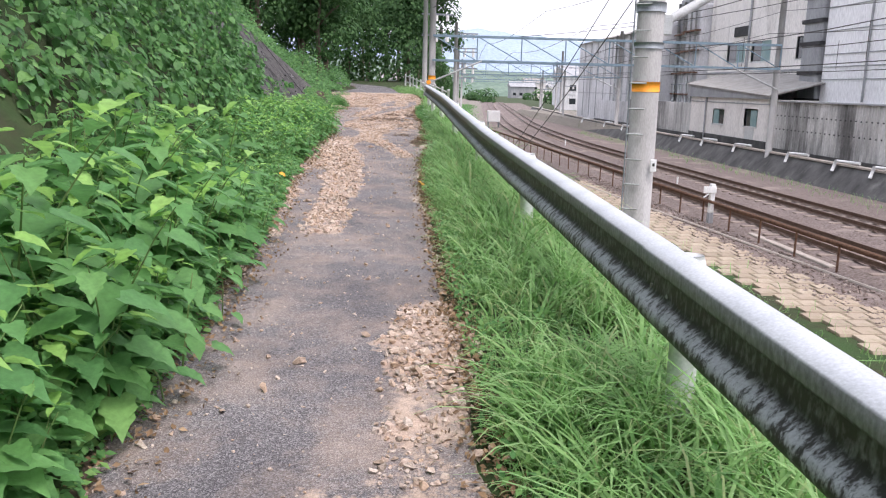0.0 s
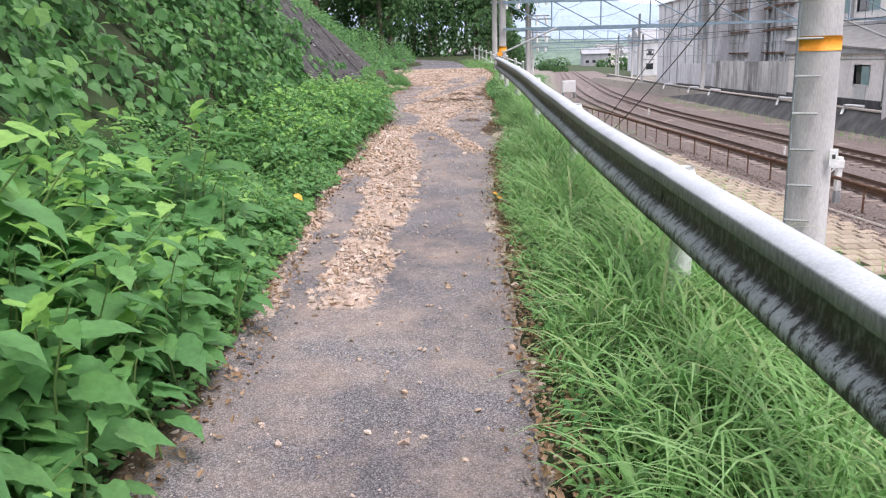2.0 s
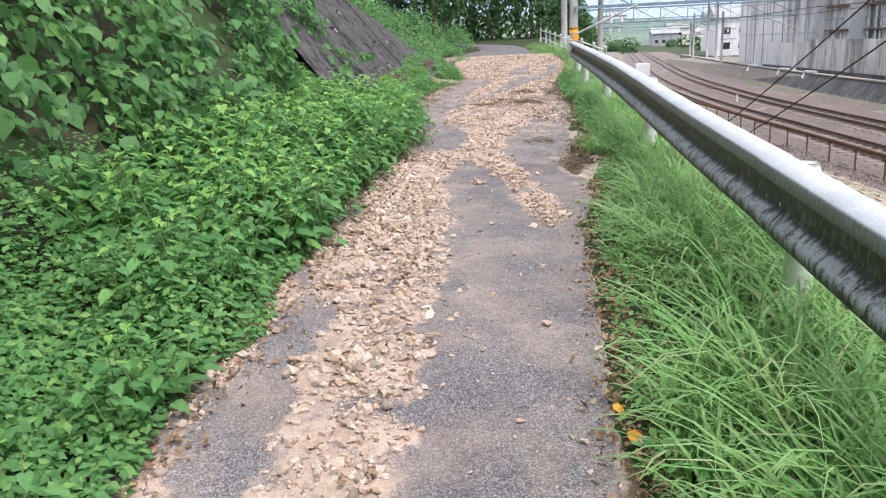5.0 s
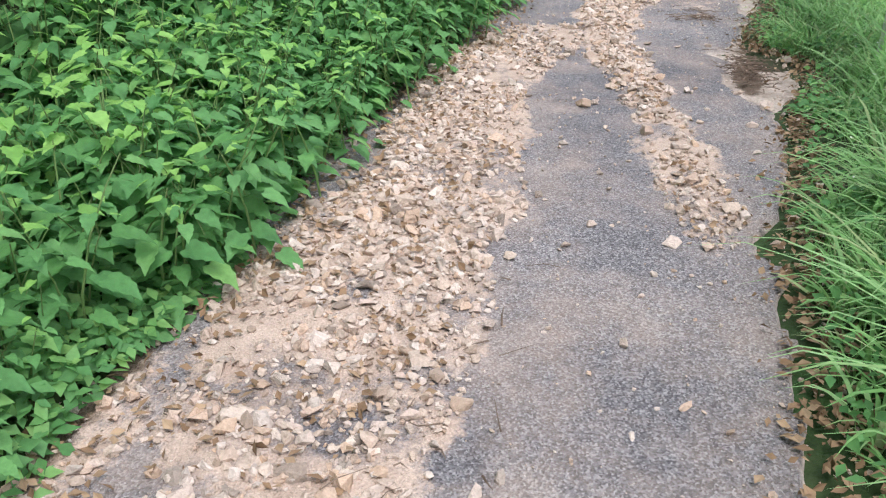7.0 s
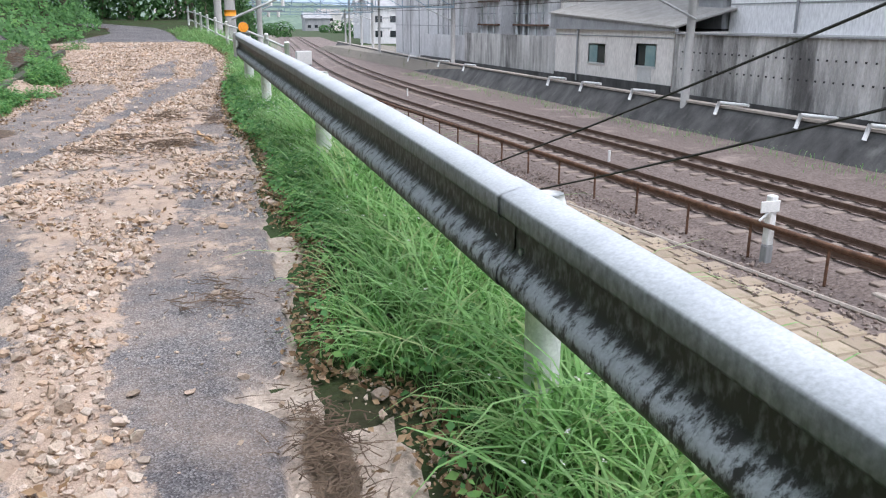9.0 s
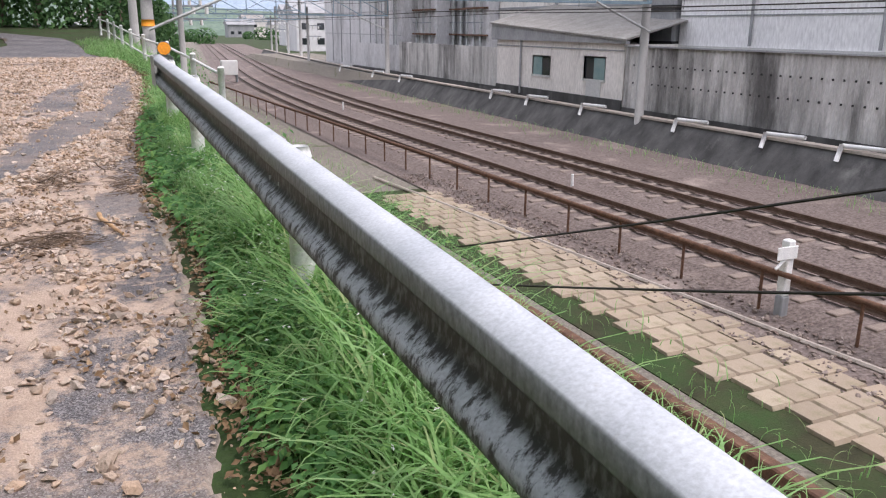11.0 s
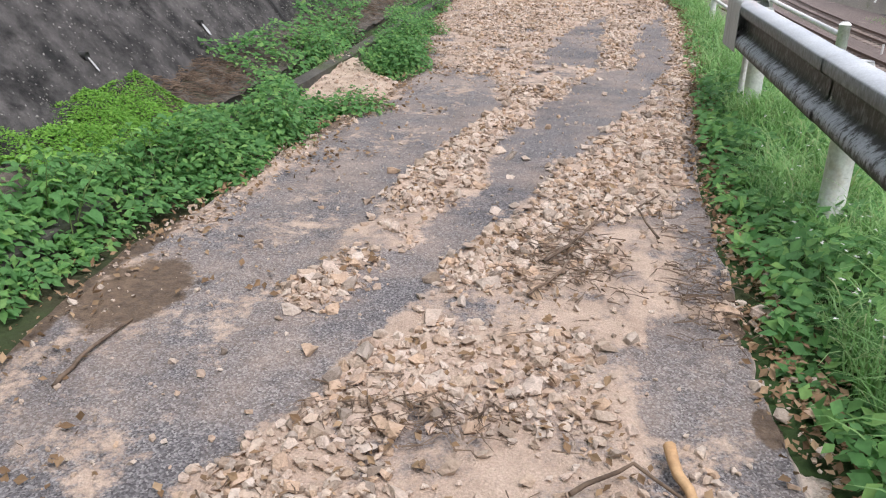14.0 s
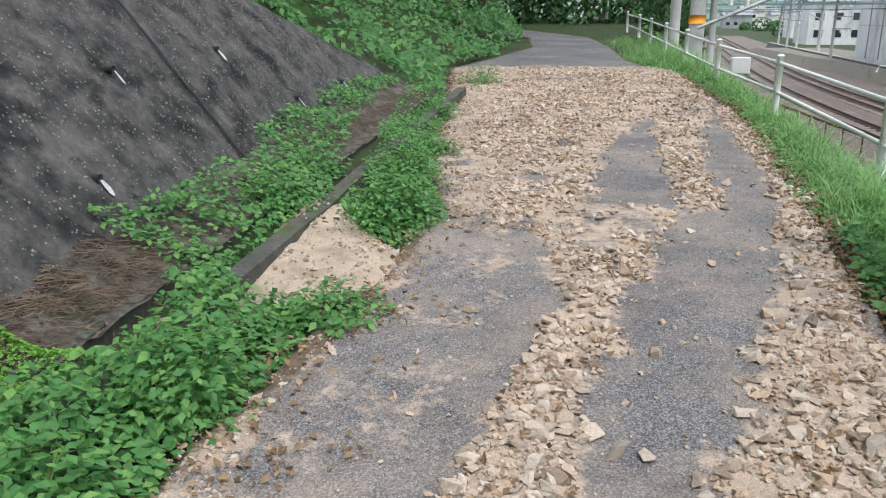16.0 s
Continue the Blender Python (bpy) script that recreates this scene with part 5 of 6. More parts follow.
for k in range(90):
    y = srng.uniform(12, 37)
    x = srng.uniform(-1.7, 0.9)
    if silt_at(x, y) > 0.45:
        BIG.append((x, y, srng.uniform(0.03, 0.055)))
for k, (x, y, r) in enumerate(BIG):
    ob = new("loose_stone", ROCKS[k % 6])
    ob.matrix_world = pose(x, y, float(gz(y)) + 0.012 + pile_at(x, y) + 0.3 * r, 0, 0, 57 * k) @ Matrix.Diagonal((r * 0.66, r * 0.66, r * 0.7, 1))
    tagged(ob, "pale tan angular stone lying on the path", "stone", group="loose stones")

# dead leaves and twigs caught in the rubble and along the verges
pos = []
while len(pos) < 26000:
    y = srng.uniform(2, 37)
    side = srng.random()
    if side < 0.28:
        x = edge_right(y) + srng.gauss(0.03, 0.07)
    elif side < 0.4:
        x = edge_left(y) + (srng.gauss(0.1, 0.1) if y < 20 else srng.gauss(0.0, 0.16))
    else:
        x = srng.uniform(-1.8, 1.0)
        # extra leaves left at y 12-17 stand in for shade and dirt on stones
        if silt_at(x, y) * (0.5 + 1.1 * n2(x, y, 1.7 if 18.6 < y < 24.6 else 1.5, 95) + 0.5 * n2(x, y, 3, 97)) < (0.24 if 12 < y < 17 and x < -0.8 else 0.42 if y < 19 else 0.3):
            continue
    pos.append((x, y, float(gz(y)) + 0.03 + pile_at(x, y)))
pos = np.array(pos)
n = len(pos)
v, f = leaves(pos, rng.normal(0, 0.5, (n, 3)) + (0, 0, 1), rng.normal(0, 1, (n, 3)), rng.uniform(0.015, 0.05, n), False)
tagged(new("leaf_litter", np_mesh("leaf_litter", v, f, M_LITTER)), "brown dead leaves and bark scraps along the path", "leaf litter", kind="stuff")


def twig_heap(cx, cy, rx, ry, n, label):
    bm = bmesh.new()
    for _ in range(n):
        x, y, a, ln = srng.gauss(cx, rx), srng.gauss(cy, ry), srng.uniform(0, 6.28), srng.uniform(0.03, 0.13)
        z = (debris_z(x, y) + 0.01 if x < -2.56 else lay(x, y) + 0.03 if x < edge_left(y) else float(gz(y)) + 0.02 + pile_at(x, y)) + srng.uniform(0, 0.03)
        dx, dy = ln * math.cos(a) / 2, ln * math.sin(a) / 2
        tube([(x - dx, y - dy, z), (x + srng.gauss(0, 0.007), y + srng.gauss(0, 0.007), z + srng.uniform(0, 0.008)), (x + dx, y + dy, z + srng.gauss(0, 0.006))], srng.uniform(0.0015, 0.0042), 4, bm, taper=0.001)
    solo("twig_heap", bm, M_TWIG, label, "twigs", kind="stuff")


for cx, cy, rx, ry, n in ((0.4, 16.35, 0.07, 0.2, 330), (-0.05, 21.95, 0.13, 0.1, 260), (-0.1, 23.7, 0.14, 0.22, 240), (-0.5, 22.5, 0.16, 0.07, 120), (-0.68, 21.78, 0.14, 0.08, 110), (-0.85, 21.95, 0.08, 0.12, 60), (0.14, 17.75, 0.1, 0.08, 60), (0.42, 23.55, 0.07, 0.25, 130), (-0.55, 27.0, 0.08, 0.1, 30), (0.45, 24.3, 0.1, 0.3, 50), (-0.3, 21.3, 0.3, 0.3, 60), (0.5, 25.6, 0.1, 0.2, 40),
                          (-2.88, 25.9, 0.15, 0.5, 900), (-2.72, 25.7, 0.1, 0.35, 400), (-2.85, 22.9, 0.15, 0.5, 350), (-1.0, 31.5, 0.4, 0.8, 70), (-2.75, 29.6, 0.12, 1.3, 700), (-2.7, 31.8, 0.1, 0.8, 300), (-1.1, 30.6, 0.4, 0.8, 120), (-0.55, 12.6, 0.1, 0.6, 30), (0.15, 18.0, 0.15, 0.15, 30)):
    twig_heap(cx, cy, rx, ry, n, "tangle of thin brown twigs and roots")


def stick(points, r, material, label):
    pts = []
    for (x, y, dz), (x2, y2, dz2) in zip(points, points[1:]):
        pts += [(x + (x2 - x) * k / 4 + 0.02 * n2(x, y + k, 3, 161), y + (y2 - y) * k / 4 + 0.02 * n2(x, y + k, 3, 162), dz + (dz2 - dz) * k / 4) for k in range(4)]
    pts.append(points[-1])
    solo("stick", tube([(x, y, float(gz(y)) + 0.02 + pile_at(x, y) + dz) for x, y, dz in pts], r * 0.75, 7, taper=r * 0.4), material, label, "stick", group="sticks", smooth=True)


stick([(0.2, 22.47, 0.04), (0.26, 22.25, 0.02), (0.34, 21.98, 0.02)], 0.024, M_WOODPALE, "peeled orange-brown branch on the gravel")
stick([(-1.66, 22.44, 0.0), (-1.66, 22.66, 0.012), (-1.64, 22.88, 0.005)], 0.012, M_TWIG, "dark bare stick on the asphalt")
stick([(-0.05, 22.2, 0.04), (0.1, 22.35, 0.05), (0.35, 22.15, 0.03)], 0.01, M_TWIG, "thin dark branch on the rubble")
stick([(-0.2, 23.6, 0.03), (-0.05, 23.9, 0.05), (0.02, 24.2, 0.03)], 0.01, M_TWIG, "brown forked branch on the rubble")
stick([(-0.25, 23.3, 0.03), (-0.12, 23.5, 0.05), (-0.1, 23.75, 0.03)], 0.008, M_TWIG, "brown forked branch on the rubble")
stick([(0.28, 24.0, 0.03), (0.2, 24.3, 0.05), (0.33, 24.6, 0.03)], 0.008, M_TWIG, "weathered brown branch on the rubble")
stick([(-0.35, 21.9, 0.03), (-0.05, 21.95, 0.05), (0.1, 22.0, 0.03)], 0.009, M_TWIG, "thin dark branch on the rubble")

# ---- vegetation ----
# vine-covered bank
def bank_points(n, y0, y1, depth):
    """Points on the bulging leafy face of the bank, with outward normals."""
    y = rng.uniform(y0, y1, n)
    s = rng.uniform(0, 1, n) ** 1.15 * 9.5
    pts, nor = np.zeros((n, 3)), np.zeros((n, 3))
    for i in range(n):
        b = 0.75 * n2(y[i], s[i], 0.55, 101) + 0.4 * n2(y[i], s[i], 1.4, 102) + 0.15 * n2(y[i], s[i], 3.5, 103)
        gap = n2(y[i], s[i], 0.8, 105) + 0.7 * n2(y[i], s[i], 2.1, 106)
        out = b - depth * rng.random() ** 2 - (0.9 * rng.random() if gap < -0.22 else 0.0)
        foot = float(edge_left(y[i])) - 1.2 - 0.25 * n2(y[i], 0, 0.8, 104)
        pts[i] = (foot - s[i] * 0.5 + out * 0.86, y[i], float(gz(y[i])) + 0.15 + s[i] * 0.86 + out * 0.5)
    nor[:] = (0.75, -0.12, 0.75)
    return pts, nor


def keep_off_wall(p):
    """Drops leaves in front of the bare slope wall; creepers still lap over its near end and top."""
    lim = 22.6 + 0.55 * np.clip(p[:, 2] - 0.7, 0, 9) + 0.5 * np.sin(p[:, 2] * 5)
    return p[:, 1] < lim


pts, nor = bank_points(84000, -2, 27, 0.6)
ok = keep_off_wall(pts)
pts, nor = pts[ok], nor[ok]
n = len(pts)
size = rng.uniform(0.07, 0.15, n) * np.where(rng.random(n) < 0.2, 1.4, 1.0)
v, f = leaves(pts, nor + rng.normal(0, 0.5, (n, 3)), np.array([(0.6, -0.25, -0.8)]) + rng.normal(0, 0.45, (n, 3)), size)
tagged(new("vine_thicket", np_mesh("vine_thicket", v, f, M_VINE, True)), "dense broad-leaved creepers covering the steep bank", "creepers", kind="stuff")

# low herbs on the bench between path and bank
def herb_patch(name, n, y0, y1, reach, height, sizes, material, label, inner=0.0):
    y = rng.uniform(y0, y1, n)
    u = rng.random(n)
    pts = np.zeros((n, 3))
    for i in range(n):
        l = float(edge_left(y[i])) + 0.06 + 0.12 * n2(0, y[i], 1.2, 111)
        x = l - inner - u[i] * reach
        hump = (0.35 + 0.65 * min(1.0, u[i] * reach / 0.45)) * (0.6 + 0.6 * n2(x, y[i], 1.1, 112) + 0.35 * n2(x, y[i], 3, 113))
        ground = max(lay(x, y[i]), debris_z(x, y[i])) if x < -2.56 and 22 < y[i] < 33.4 else lay(x, y[i])
        pts[i] = (x, y[i], ground + max(0.02, height * hump) * (0.35 + 0.65 * rng.random() ** 0.6))
    v, f = leaves(pts, np.array([(0.25, -0.1, 1.0)]) + rng.normal(0, 0.35, (n, 3)), np.array([(0.5, -0.2, -0.2)]) + rng.normal(0, 0.9, (n, 3)), rng.uniform(*sizes, n), sizes[1] > 0.07)
    tagged(new(name, np_mesh(name, v, f, material, True)), label, "undergrowth", kind="stuff")


herb_patch("undergrowth", 50000, 0, 22, 1.7, 0.42, (0.03, 0.068), M_HERB, "low leafy green undergrowth beside the path")
herb_patch("undergrowth", 17000, 7.5, 13.6, 1.5, 0.36, (0.035, 0.069), M_HERB, "low leafy green undergrowth beside the path")
herb_patch("undergrowth", 9000, 20.5, 26.2, 0.55, 0.38, (0.03, 0.065), M_HERB, "low leafy weeds along the gutter", 0.12)
herb_patch("undergrowth", 4200, 26.3, 33.2, 0.55, 0.26, (0.03, 0.07), M_HERB, "leafy creepers at the foot of the slope wall", 0.8)
herb_patch("undergrowth", 4200, 27.2, 33.5, 0.5, 0.3, (0.025, 0.05), M_HERB, "low leafy weeds along the gutter")


# broad-leaved plants: stems with large drooping leaves
def plant_variant(seed, height, nstem, leaf):
    r = random.Random(seed)
    stems, lp, ln, lw, ls, lt = [], [], [], [], [], []
    for _ in range(nstem):
        a = r.uniform(0, 6.28)
        lean = r.uniform(0.1, 0.45) * height
        h = height * r.uniform(0.65, 1.05)
        bx0, by0 = 0.16 * r.gauss(0, 1), 0.16 * r.gauss(0, 1)
        P = [(bx0 + lean * t * t * math.cos(a), by0 + lean * t * t * math.sin(a), h * t - 0.04) for t in (0, 0.3, 0.6, 0.85, 1)]
        stems.append(tube(P, 0.006, 5, taper=0.002))
        k = int(9 + 5 * r.random())
        for j in range(k):
            t = 0.22 + 0.78 * j / (k - 1)
            ang = a + j * 2.4 + r.gauss(0, 0.3)
            sz = leaf * (1.15 - 0.65 * max(0, (t - 0.55) / 0.45)) * r.uniform(0.75, 1.15)
            off = 0.03 + 0.09 * (1 - t) + 0.02
            lp.append((bx0 + lean * t * t * math.cos(a) + off * math.cos(ang), by0 + lean * t * t * math.sin(a) + off * math.sin(ang), h * t))
            lw.append((math.cos(ang), math.sin(ang), -0.35 + 0.35 * t + r.gauss(0, 0.12)))
            ln.append((0.25 * math.cos(ang), 0.25 * math.sin(ang), 1))
            ls.append(sz)
            lt.append(t)
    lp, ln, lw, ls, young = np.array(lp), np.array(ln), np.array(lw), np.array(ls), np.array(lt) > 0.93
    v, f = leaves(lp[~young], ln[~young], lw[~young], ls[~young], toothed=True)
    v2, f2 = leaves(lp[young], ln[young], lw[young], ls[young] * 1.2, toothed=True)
    ob = thing("broadleaf_plant", "fresh green plant with toothed heart-shaped leaves beside the path", "plant", group="broadleaf plants")
    for st in stems:
        part("stem", st, M_STEM, ob)
    part("foliage", np_mesh("foliage", v, f, M_LEAF, True), M_LEAF, ob, "large heart-shaped green leaves")
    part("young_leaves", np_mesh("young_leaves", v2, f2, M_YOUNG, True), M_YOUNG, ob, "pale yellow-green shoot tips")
    return ob


VARIANTS = [plant_variant(21, 0.8, 7, 0.2), plant_variant(22, 0.66, 7, 0.17), plant_variant(23, 0.95, 8, 0.21), plant_variant(24, 0.5, 11, 0.1), plant_variant(25, 0.66, 12, 0.115)]
spots = []
for k in range(190):
    y = 1.6 + 22 * srng.random()
    l = float(edge_left(y))
    dens = 1.0 if y < 8.7 else (0.4 if y < 12.3 else 0.8)
    if srng.random() > dens:
        continue
    x = l - 0.12 - abs(srng.gauss(0.1, 0.55))
    if y > 20.0:
        continue
    spots.append((x, y, srng.randrange(5) if y < 8.5 else 3 + srng.randrange(2), srng.uniform(0.75, 1.15) * (0.8 if 9 < y < 13 else 1.0) * (0.75 if x > l - 0.3 else 1.0)))
for y in np.arange(1.8, 8.8, 0.5):
    spots.append((float(edge_left(y)) - 0.55 + 0.1 * n2(0, y, 3, 17), y, int(y * 5) % 5, 1.2 + 0.2 * n2(1, y, 2, 17)))
    spots.append((float(edge_left(y)) - 1.0 + 0.1 * n2(0, y, 3, 27), y + 0.2, int(y * 3) % 5, 1.45 + 0.2 * n2(1, y, 2, 27)))
for y in np.arange(2.3, 8.6, 0.42):
    spots.append((float(edge_left(y)) - 0.2 + 0.06 * n2(0, y, 3, 7), y, int(y * 7) % 5, 0.8 + 0.15 * n2(1, y, 2, 7)))
for y in np.arange(13.4, 19.8, 0.22):
    for off in (0.25, 0.7, 1.15):
        spots.append((float(edge_left(y)) - off + 0.16 * n2(off, y, 3, 47), y + 0.1 * n2(off, y, 5, 48), 3 + int(y * 11 + off * 7) % 2, 0.85 + 0.3 * n2(off, y, 2, 49) + 0.2 * off))
for y in np.arange(20.2, 24.4, 0.33):
    spots.append((float(edge_left(y)) - 0.42 + 0.1 * n2(0, y, 3, 37), y, 3 + int(y * 9) % 2, 0.6 + 0.14 * n2(1, y, 2, 37)))
for k, (x, y, i, s) in enumerate(spots):
    m = pose(x, y, lay(x, y), srng.gauss(0, 5), 8 + srng.gauss(0, 5), srng.uniform(0, 360))
    if k < 5:
        VARIANTS[k].matrix_world = m
    else:
        copy_thing(VARIANTS[i], m @ Matrix.Diagonal((s, s, s, 1))).scale = (s, s, s)

# grass
BLADE_V = [(-0.5, 0, 0), (0.5, 0, 0), (-0.5, 0.05, 0.36), (0.5, 0.05, 0.36), (-0.42, 0.18, 0.67), (0.42, 0.18, 0.67), (-0.33, 0.4, 0.87), (0.33, 0.4, 0.87), (-0.2, 0.66, 0.93), (0.2, 0.66, 0.93), (0, 0.95, 0.8)]
BLADE_F = [(0, 1, 3), (0, 3, 2), (2, 3, 5), (2, 5, 4), (4, 5, 7), (4, 7, 6), (6, 7, 9), (6, 9, 8), (8, 9, 10)]


def grass(name, pts, heights, label, width=0.008, arch=1.0):
    n = len(pts)
    a = rng.uniform(0, 6.28, n)
    x = np.stack([np.cos(a), np.sin(a), 0 * a], 1)
    y = np.stack([-np.sin(a), np.cos(a), 0 * a], 1)
    z = unit(np.stack([rng.normal(0, 0.2, n), rng.normal(0, 0.2, n), np.ones(n)], 1))
    sz = np.stack([width * rng.uniform(0.6, 1.3, n), heights * arch * rng.uniform(0.4, 1.3, n), heights], 1)
    v, f = scatter(BLADE_V, BLADE_F, pts, x, y, z, sz)
    tagged(new(name, np_mesh(name, v, f, M_GRASS, True)), label, "grass", kind="stuff")


def tufts(name, n, blades, y0, y1, x_in, x_out, tall, label, width=0.01):
    """Tufts of arching blades that spring from one root; the tallest stand away from the asphalt."""
    root, tall_of = [], []
    while len(root) < n:
        y = srng.uniform(y0, y1)
        x = srng.uniform(float(edge_right(y)) + x_in, x_out)
        c = 0.5 + 0.75 * n2(x, y, 0.9, 123) + 0.5 * n2(x, y, 2.4, 124)
        if srng.random() < c:
            root.append((x, y, lay(x, y) - 0.015))
            tall_of.append(tall * min(1.0, 0.16 + (x - float(edge_right(y))) / 0.62) * srng.uniform(0.55, 1.25))
    k = n * blades
    p, h = np.repeat(np.array(root), blades, 0), np.repeat(np.array(tall_of), blades) * rng.uniform(0.45, 1.1, k)
    a = np.repeat(rng.uniform(0, 6.28, n), blades) + rng.normal(0, 1.3, k)
    out = np.stack([-np.sin(a), np.cos(a), 0 * a], 1)
    p = p + out * rng.uniform(0, 0.05, k)[:, None]
    z = unit(out * rng.uniform(0.0, 0.75, k)[:, None] + rng.normal(0, 0.1, (k, 3)) + (0, 0, 1))
    x = np.stack([np.cos(a), np.sin(a), 0 * a], 1)
    v, f = scatter(BLADE_V, BLADE_F, p, x, out, z, np.stack([width * rng.uniform(0.5, 1.35, k), h * rng.uniform(0.6, 1.6, k), h], 1))
    tagged(new(name, np_mesh(name, v, f, M_GRASS, True)), label, "grass", kind="stuff")


def verge(n, y0, y1, x_in, x_out, tall):
    pts, hs = [], []
    while len(pts) < n:
        y = srng.uniform(y0, y1)
        x = srng.uniform(float(edge_right(y)) + x_in, x_out)
        c = 0.48 + 0.6 * n2(x, y, 1.0, 121) + 0.6 * n2(x, y, 2.8, 122)
        if srng.random() < c:
            k = min(1.0, 0.35 + (x - edge_right(y)) / 0.5)
            pts.append((x, y, lay(x, y) - 0.01))
            hs.append(tall * k * (0.45 + 0.75 * max(0.0, c)) * srng.uniform(0.6, 1.15))
    return np.array(pts), np.array(hs)


p, h = verge(6000, 1.0, 14.5, 0.04, 1.6, 0.2)
grass("verge_grass", p, h, "short green grass under the guardrail", 0.007)
tufts("grass_tufts", 1350, 12, 1.0, 14.5, 0.1, 1.65, 0.42, "long arching green grass under the guardrail", 0.016)
p, h = verge(3500, 14.5, 22.5, 0.06, 1.6, 0.2)
grass("verge_grass", p, h, "short green grass under the guardrail", 0.007)
tufts("grass_tufts", 640, 12, 14.5, 22.5, 0.2, 1.65, 0.42, "long arching green grass under the guardrail", 0.014)
p, h = verge(4500, 22.5, 27, 0.2, 1.7, 0.2)
grass("verge_grass", p, h, "short green grass beside the rubble", 0.007)
tufts("grass_tufts", 110, 12, 22.5, 27.5, 0.35, 1.6, 0.3, "loose grass tufts beside the rubble", 0.007)
p, h = verge(7000, 27, 46, 0.02, 1.9, 0.24)
grass("verge_grass", p, h, "green grass under the white fence", 0.008)
tufts("grass_tufts", 420, 12, 27, 40, 0.1, 1.8, 0.36, "loose grass tufts under the white fence", 0.008)
# slope below the guardrail
p = np.array([(x, y, lay(x, y)) for x, y in zip(1.5 + 3.9 * rng.uniform(0, 1, 14000) ** 1.8, rng.uniform(3, 48, 14000))])
grass("slope_grass", p, rng.uniform(0.12, 0.4, len(p)), "rough grass on the slope down to the line", 0.012)
p = np.array([(x, y, -2.8) for x, y in zip(np.concatenate([rng.normal(18.9, 0.5, 1500), rng.normal(7.2, 0.5, 1500)]), rng.uniform(10, 80, 3000))])
grass("lineside_weeds", p, rng.uniform(0.08, 0.3, len(p)), "straggling weeds beside the ballast", 0.015)

# low round-leaved weeds at the verge
def verge_herbs(n, y0, y1, x0, x1, h, sizes, label):
    y, x = rng.uniform(y0, y1, n), rng.uniform(0, 1, n)
    pts = np.zeros((n, 3))
    for i in range(n):
        xx = float(edge_right(y[i])) + x0 + (x1 - x0) * x[i]
        pts[i] = (xx, y[i], lay(xx, y[i]) + h * (0.3 + 0.7 * rng.random()) * max(0.15, 0.6 + 0.8 * n2(xx, y[i], 2.2, 131)))
    v, f = leaves(pts, np.array([(-0.2, -0.2, 1.0)]) + rng.normal(0, 0.35, (n, 3)), rng.normal(0, 1, (n, 3)), rng.uniform(*sizes, n), False)
    tagged(new("verge_weeds", np_mesh("verge_weeds", v, f, M_HERB, True)), label, "weeds", kind="stuff")


verge_herbs(9500, 20, 27.8, 0.0, 0.9, 0.18, (0.035, 0.085), "low broad-leaved weeds at the edge of the rubble")
verge_herbs(9000, 2, 20, 0.0, 0.85, 0.26, (0.02, 0.055), "low weeds at the edge of the asphalt")
verge_herbs(2500, 28, 40, -0.05, 0.5, 0.15, (0.03, 0.06), "low weeds at the edge of the rubble")

# bright moss pads, tufts in the gutter, white flowers
n = 20000
cx, cy = -2.75 + 0.28 * rng.normal(0, 0.6, n).clip(-0.8, 1.1), 24.55 + 0.75 * rng.normal(0, 0.6, n).clip(-1, 1)
pts = np.array([(a, b, debris_z(a, b) + 0.05 * (0.7 + n2(a, b, 5, 144)) + 0.03 * rng.random()) for a, b in zip(cx, cy)])
v, f = leaves(pts, rng.normal(0, 0.4, (n, 3)) + (0.2, 0, 1), rng.normal(0, 1, (n, 3)), rng.uniform(0.01, 0.024, n), False)
tagged(new("moss_pad", np_mesh("moss_pad", v, f, M_MOSS, True)), "bright yellow-green mossy pad beside the gutter", "moss", kind="stuff")


def fern_bush(cx, cy, r, h, n, label):
    d = unit(rng.normal(0, 1, (n, 3)))
    d[:, 2] = np.abs(d[:, 2])
    rad = rng.uniform(0.35, 1, n)[:, None]
    pts = d * rad * (r, r * 1.2, h) + (cx, cy, lay(cx, cy))
    v, f = leaves(pts, d * 0.5 + (0, 0, 0.8) + rng.normal(0, 0.3, (n, 3)), d + rng.normal(0, 0.5, (n, 3)), rng.uniform(0.025, 0.06, n), False)
    stem = bmesh.new()
    for _ in range(9):
        a = srng.uniform(0, 6.28)
        tube([(cx, cy, lay(cx, cy) - 0.03), (cx + 0.6 * r * math.cos(a), cy + 0.6 * r * math.sin(a), lay(cx, cy) + 0.7 * h)], 0.005, 4, stem, taper=0.002)
    ob = thing("mugwort_bush", label, "bush", group="mugwort bushes", at=(cx, cy, lay(cx, cy)))
    part("stem", stem, M_STEM, ob)
    part("foliage", np_mesh("foliage", v, f, M_HERB, True), M_HERB, ob, "feathery green leaves")


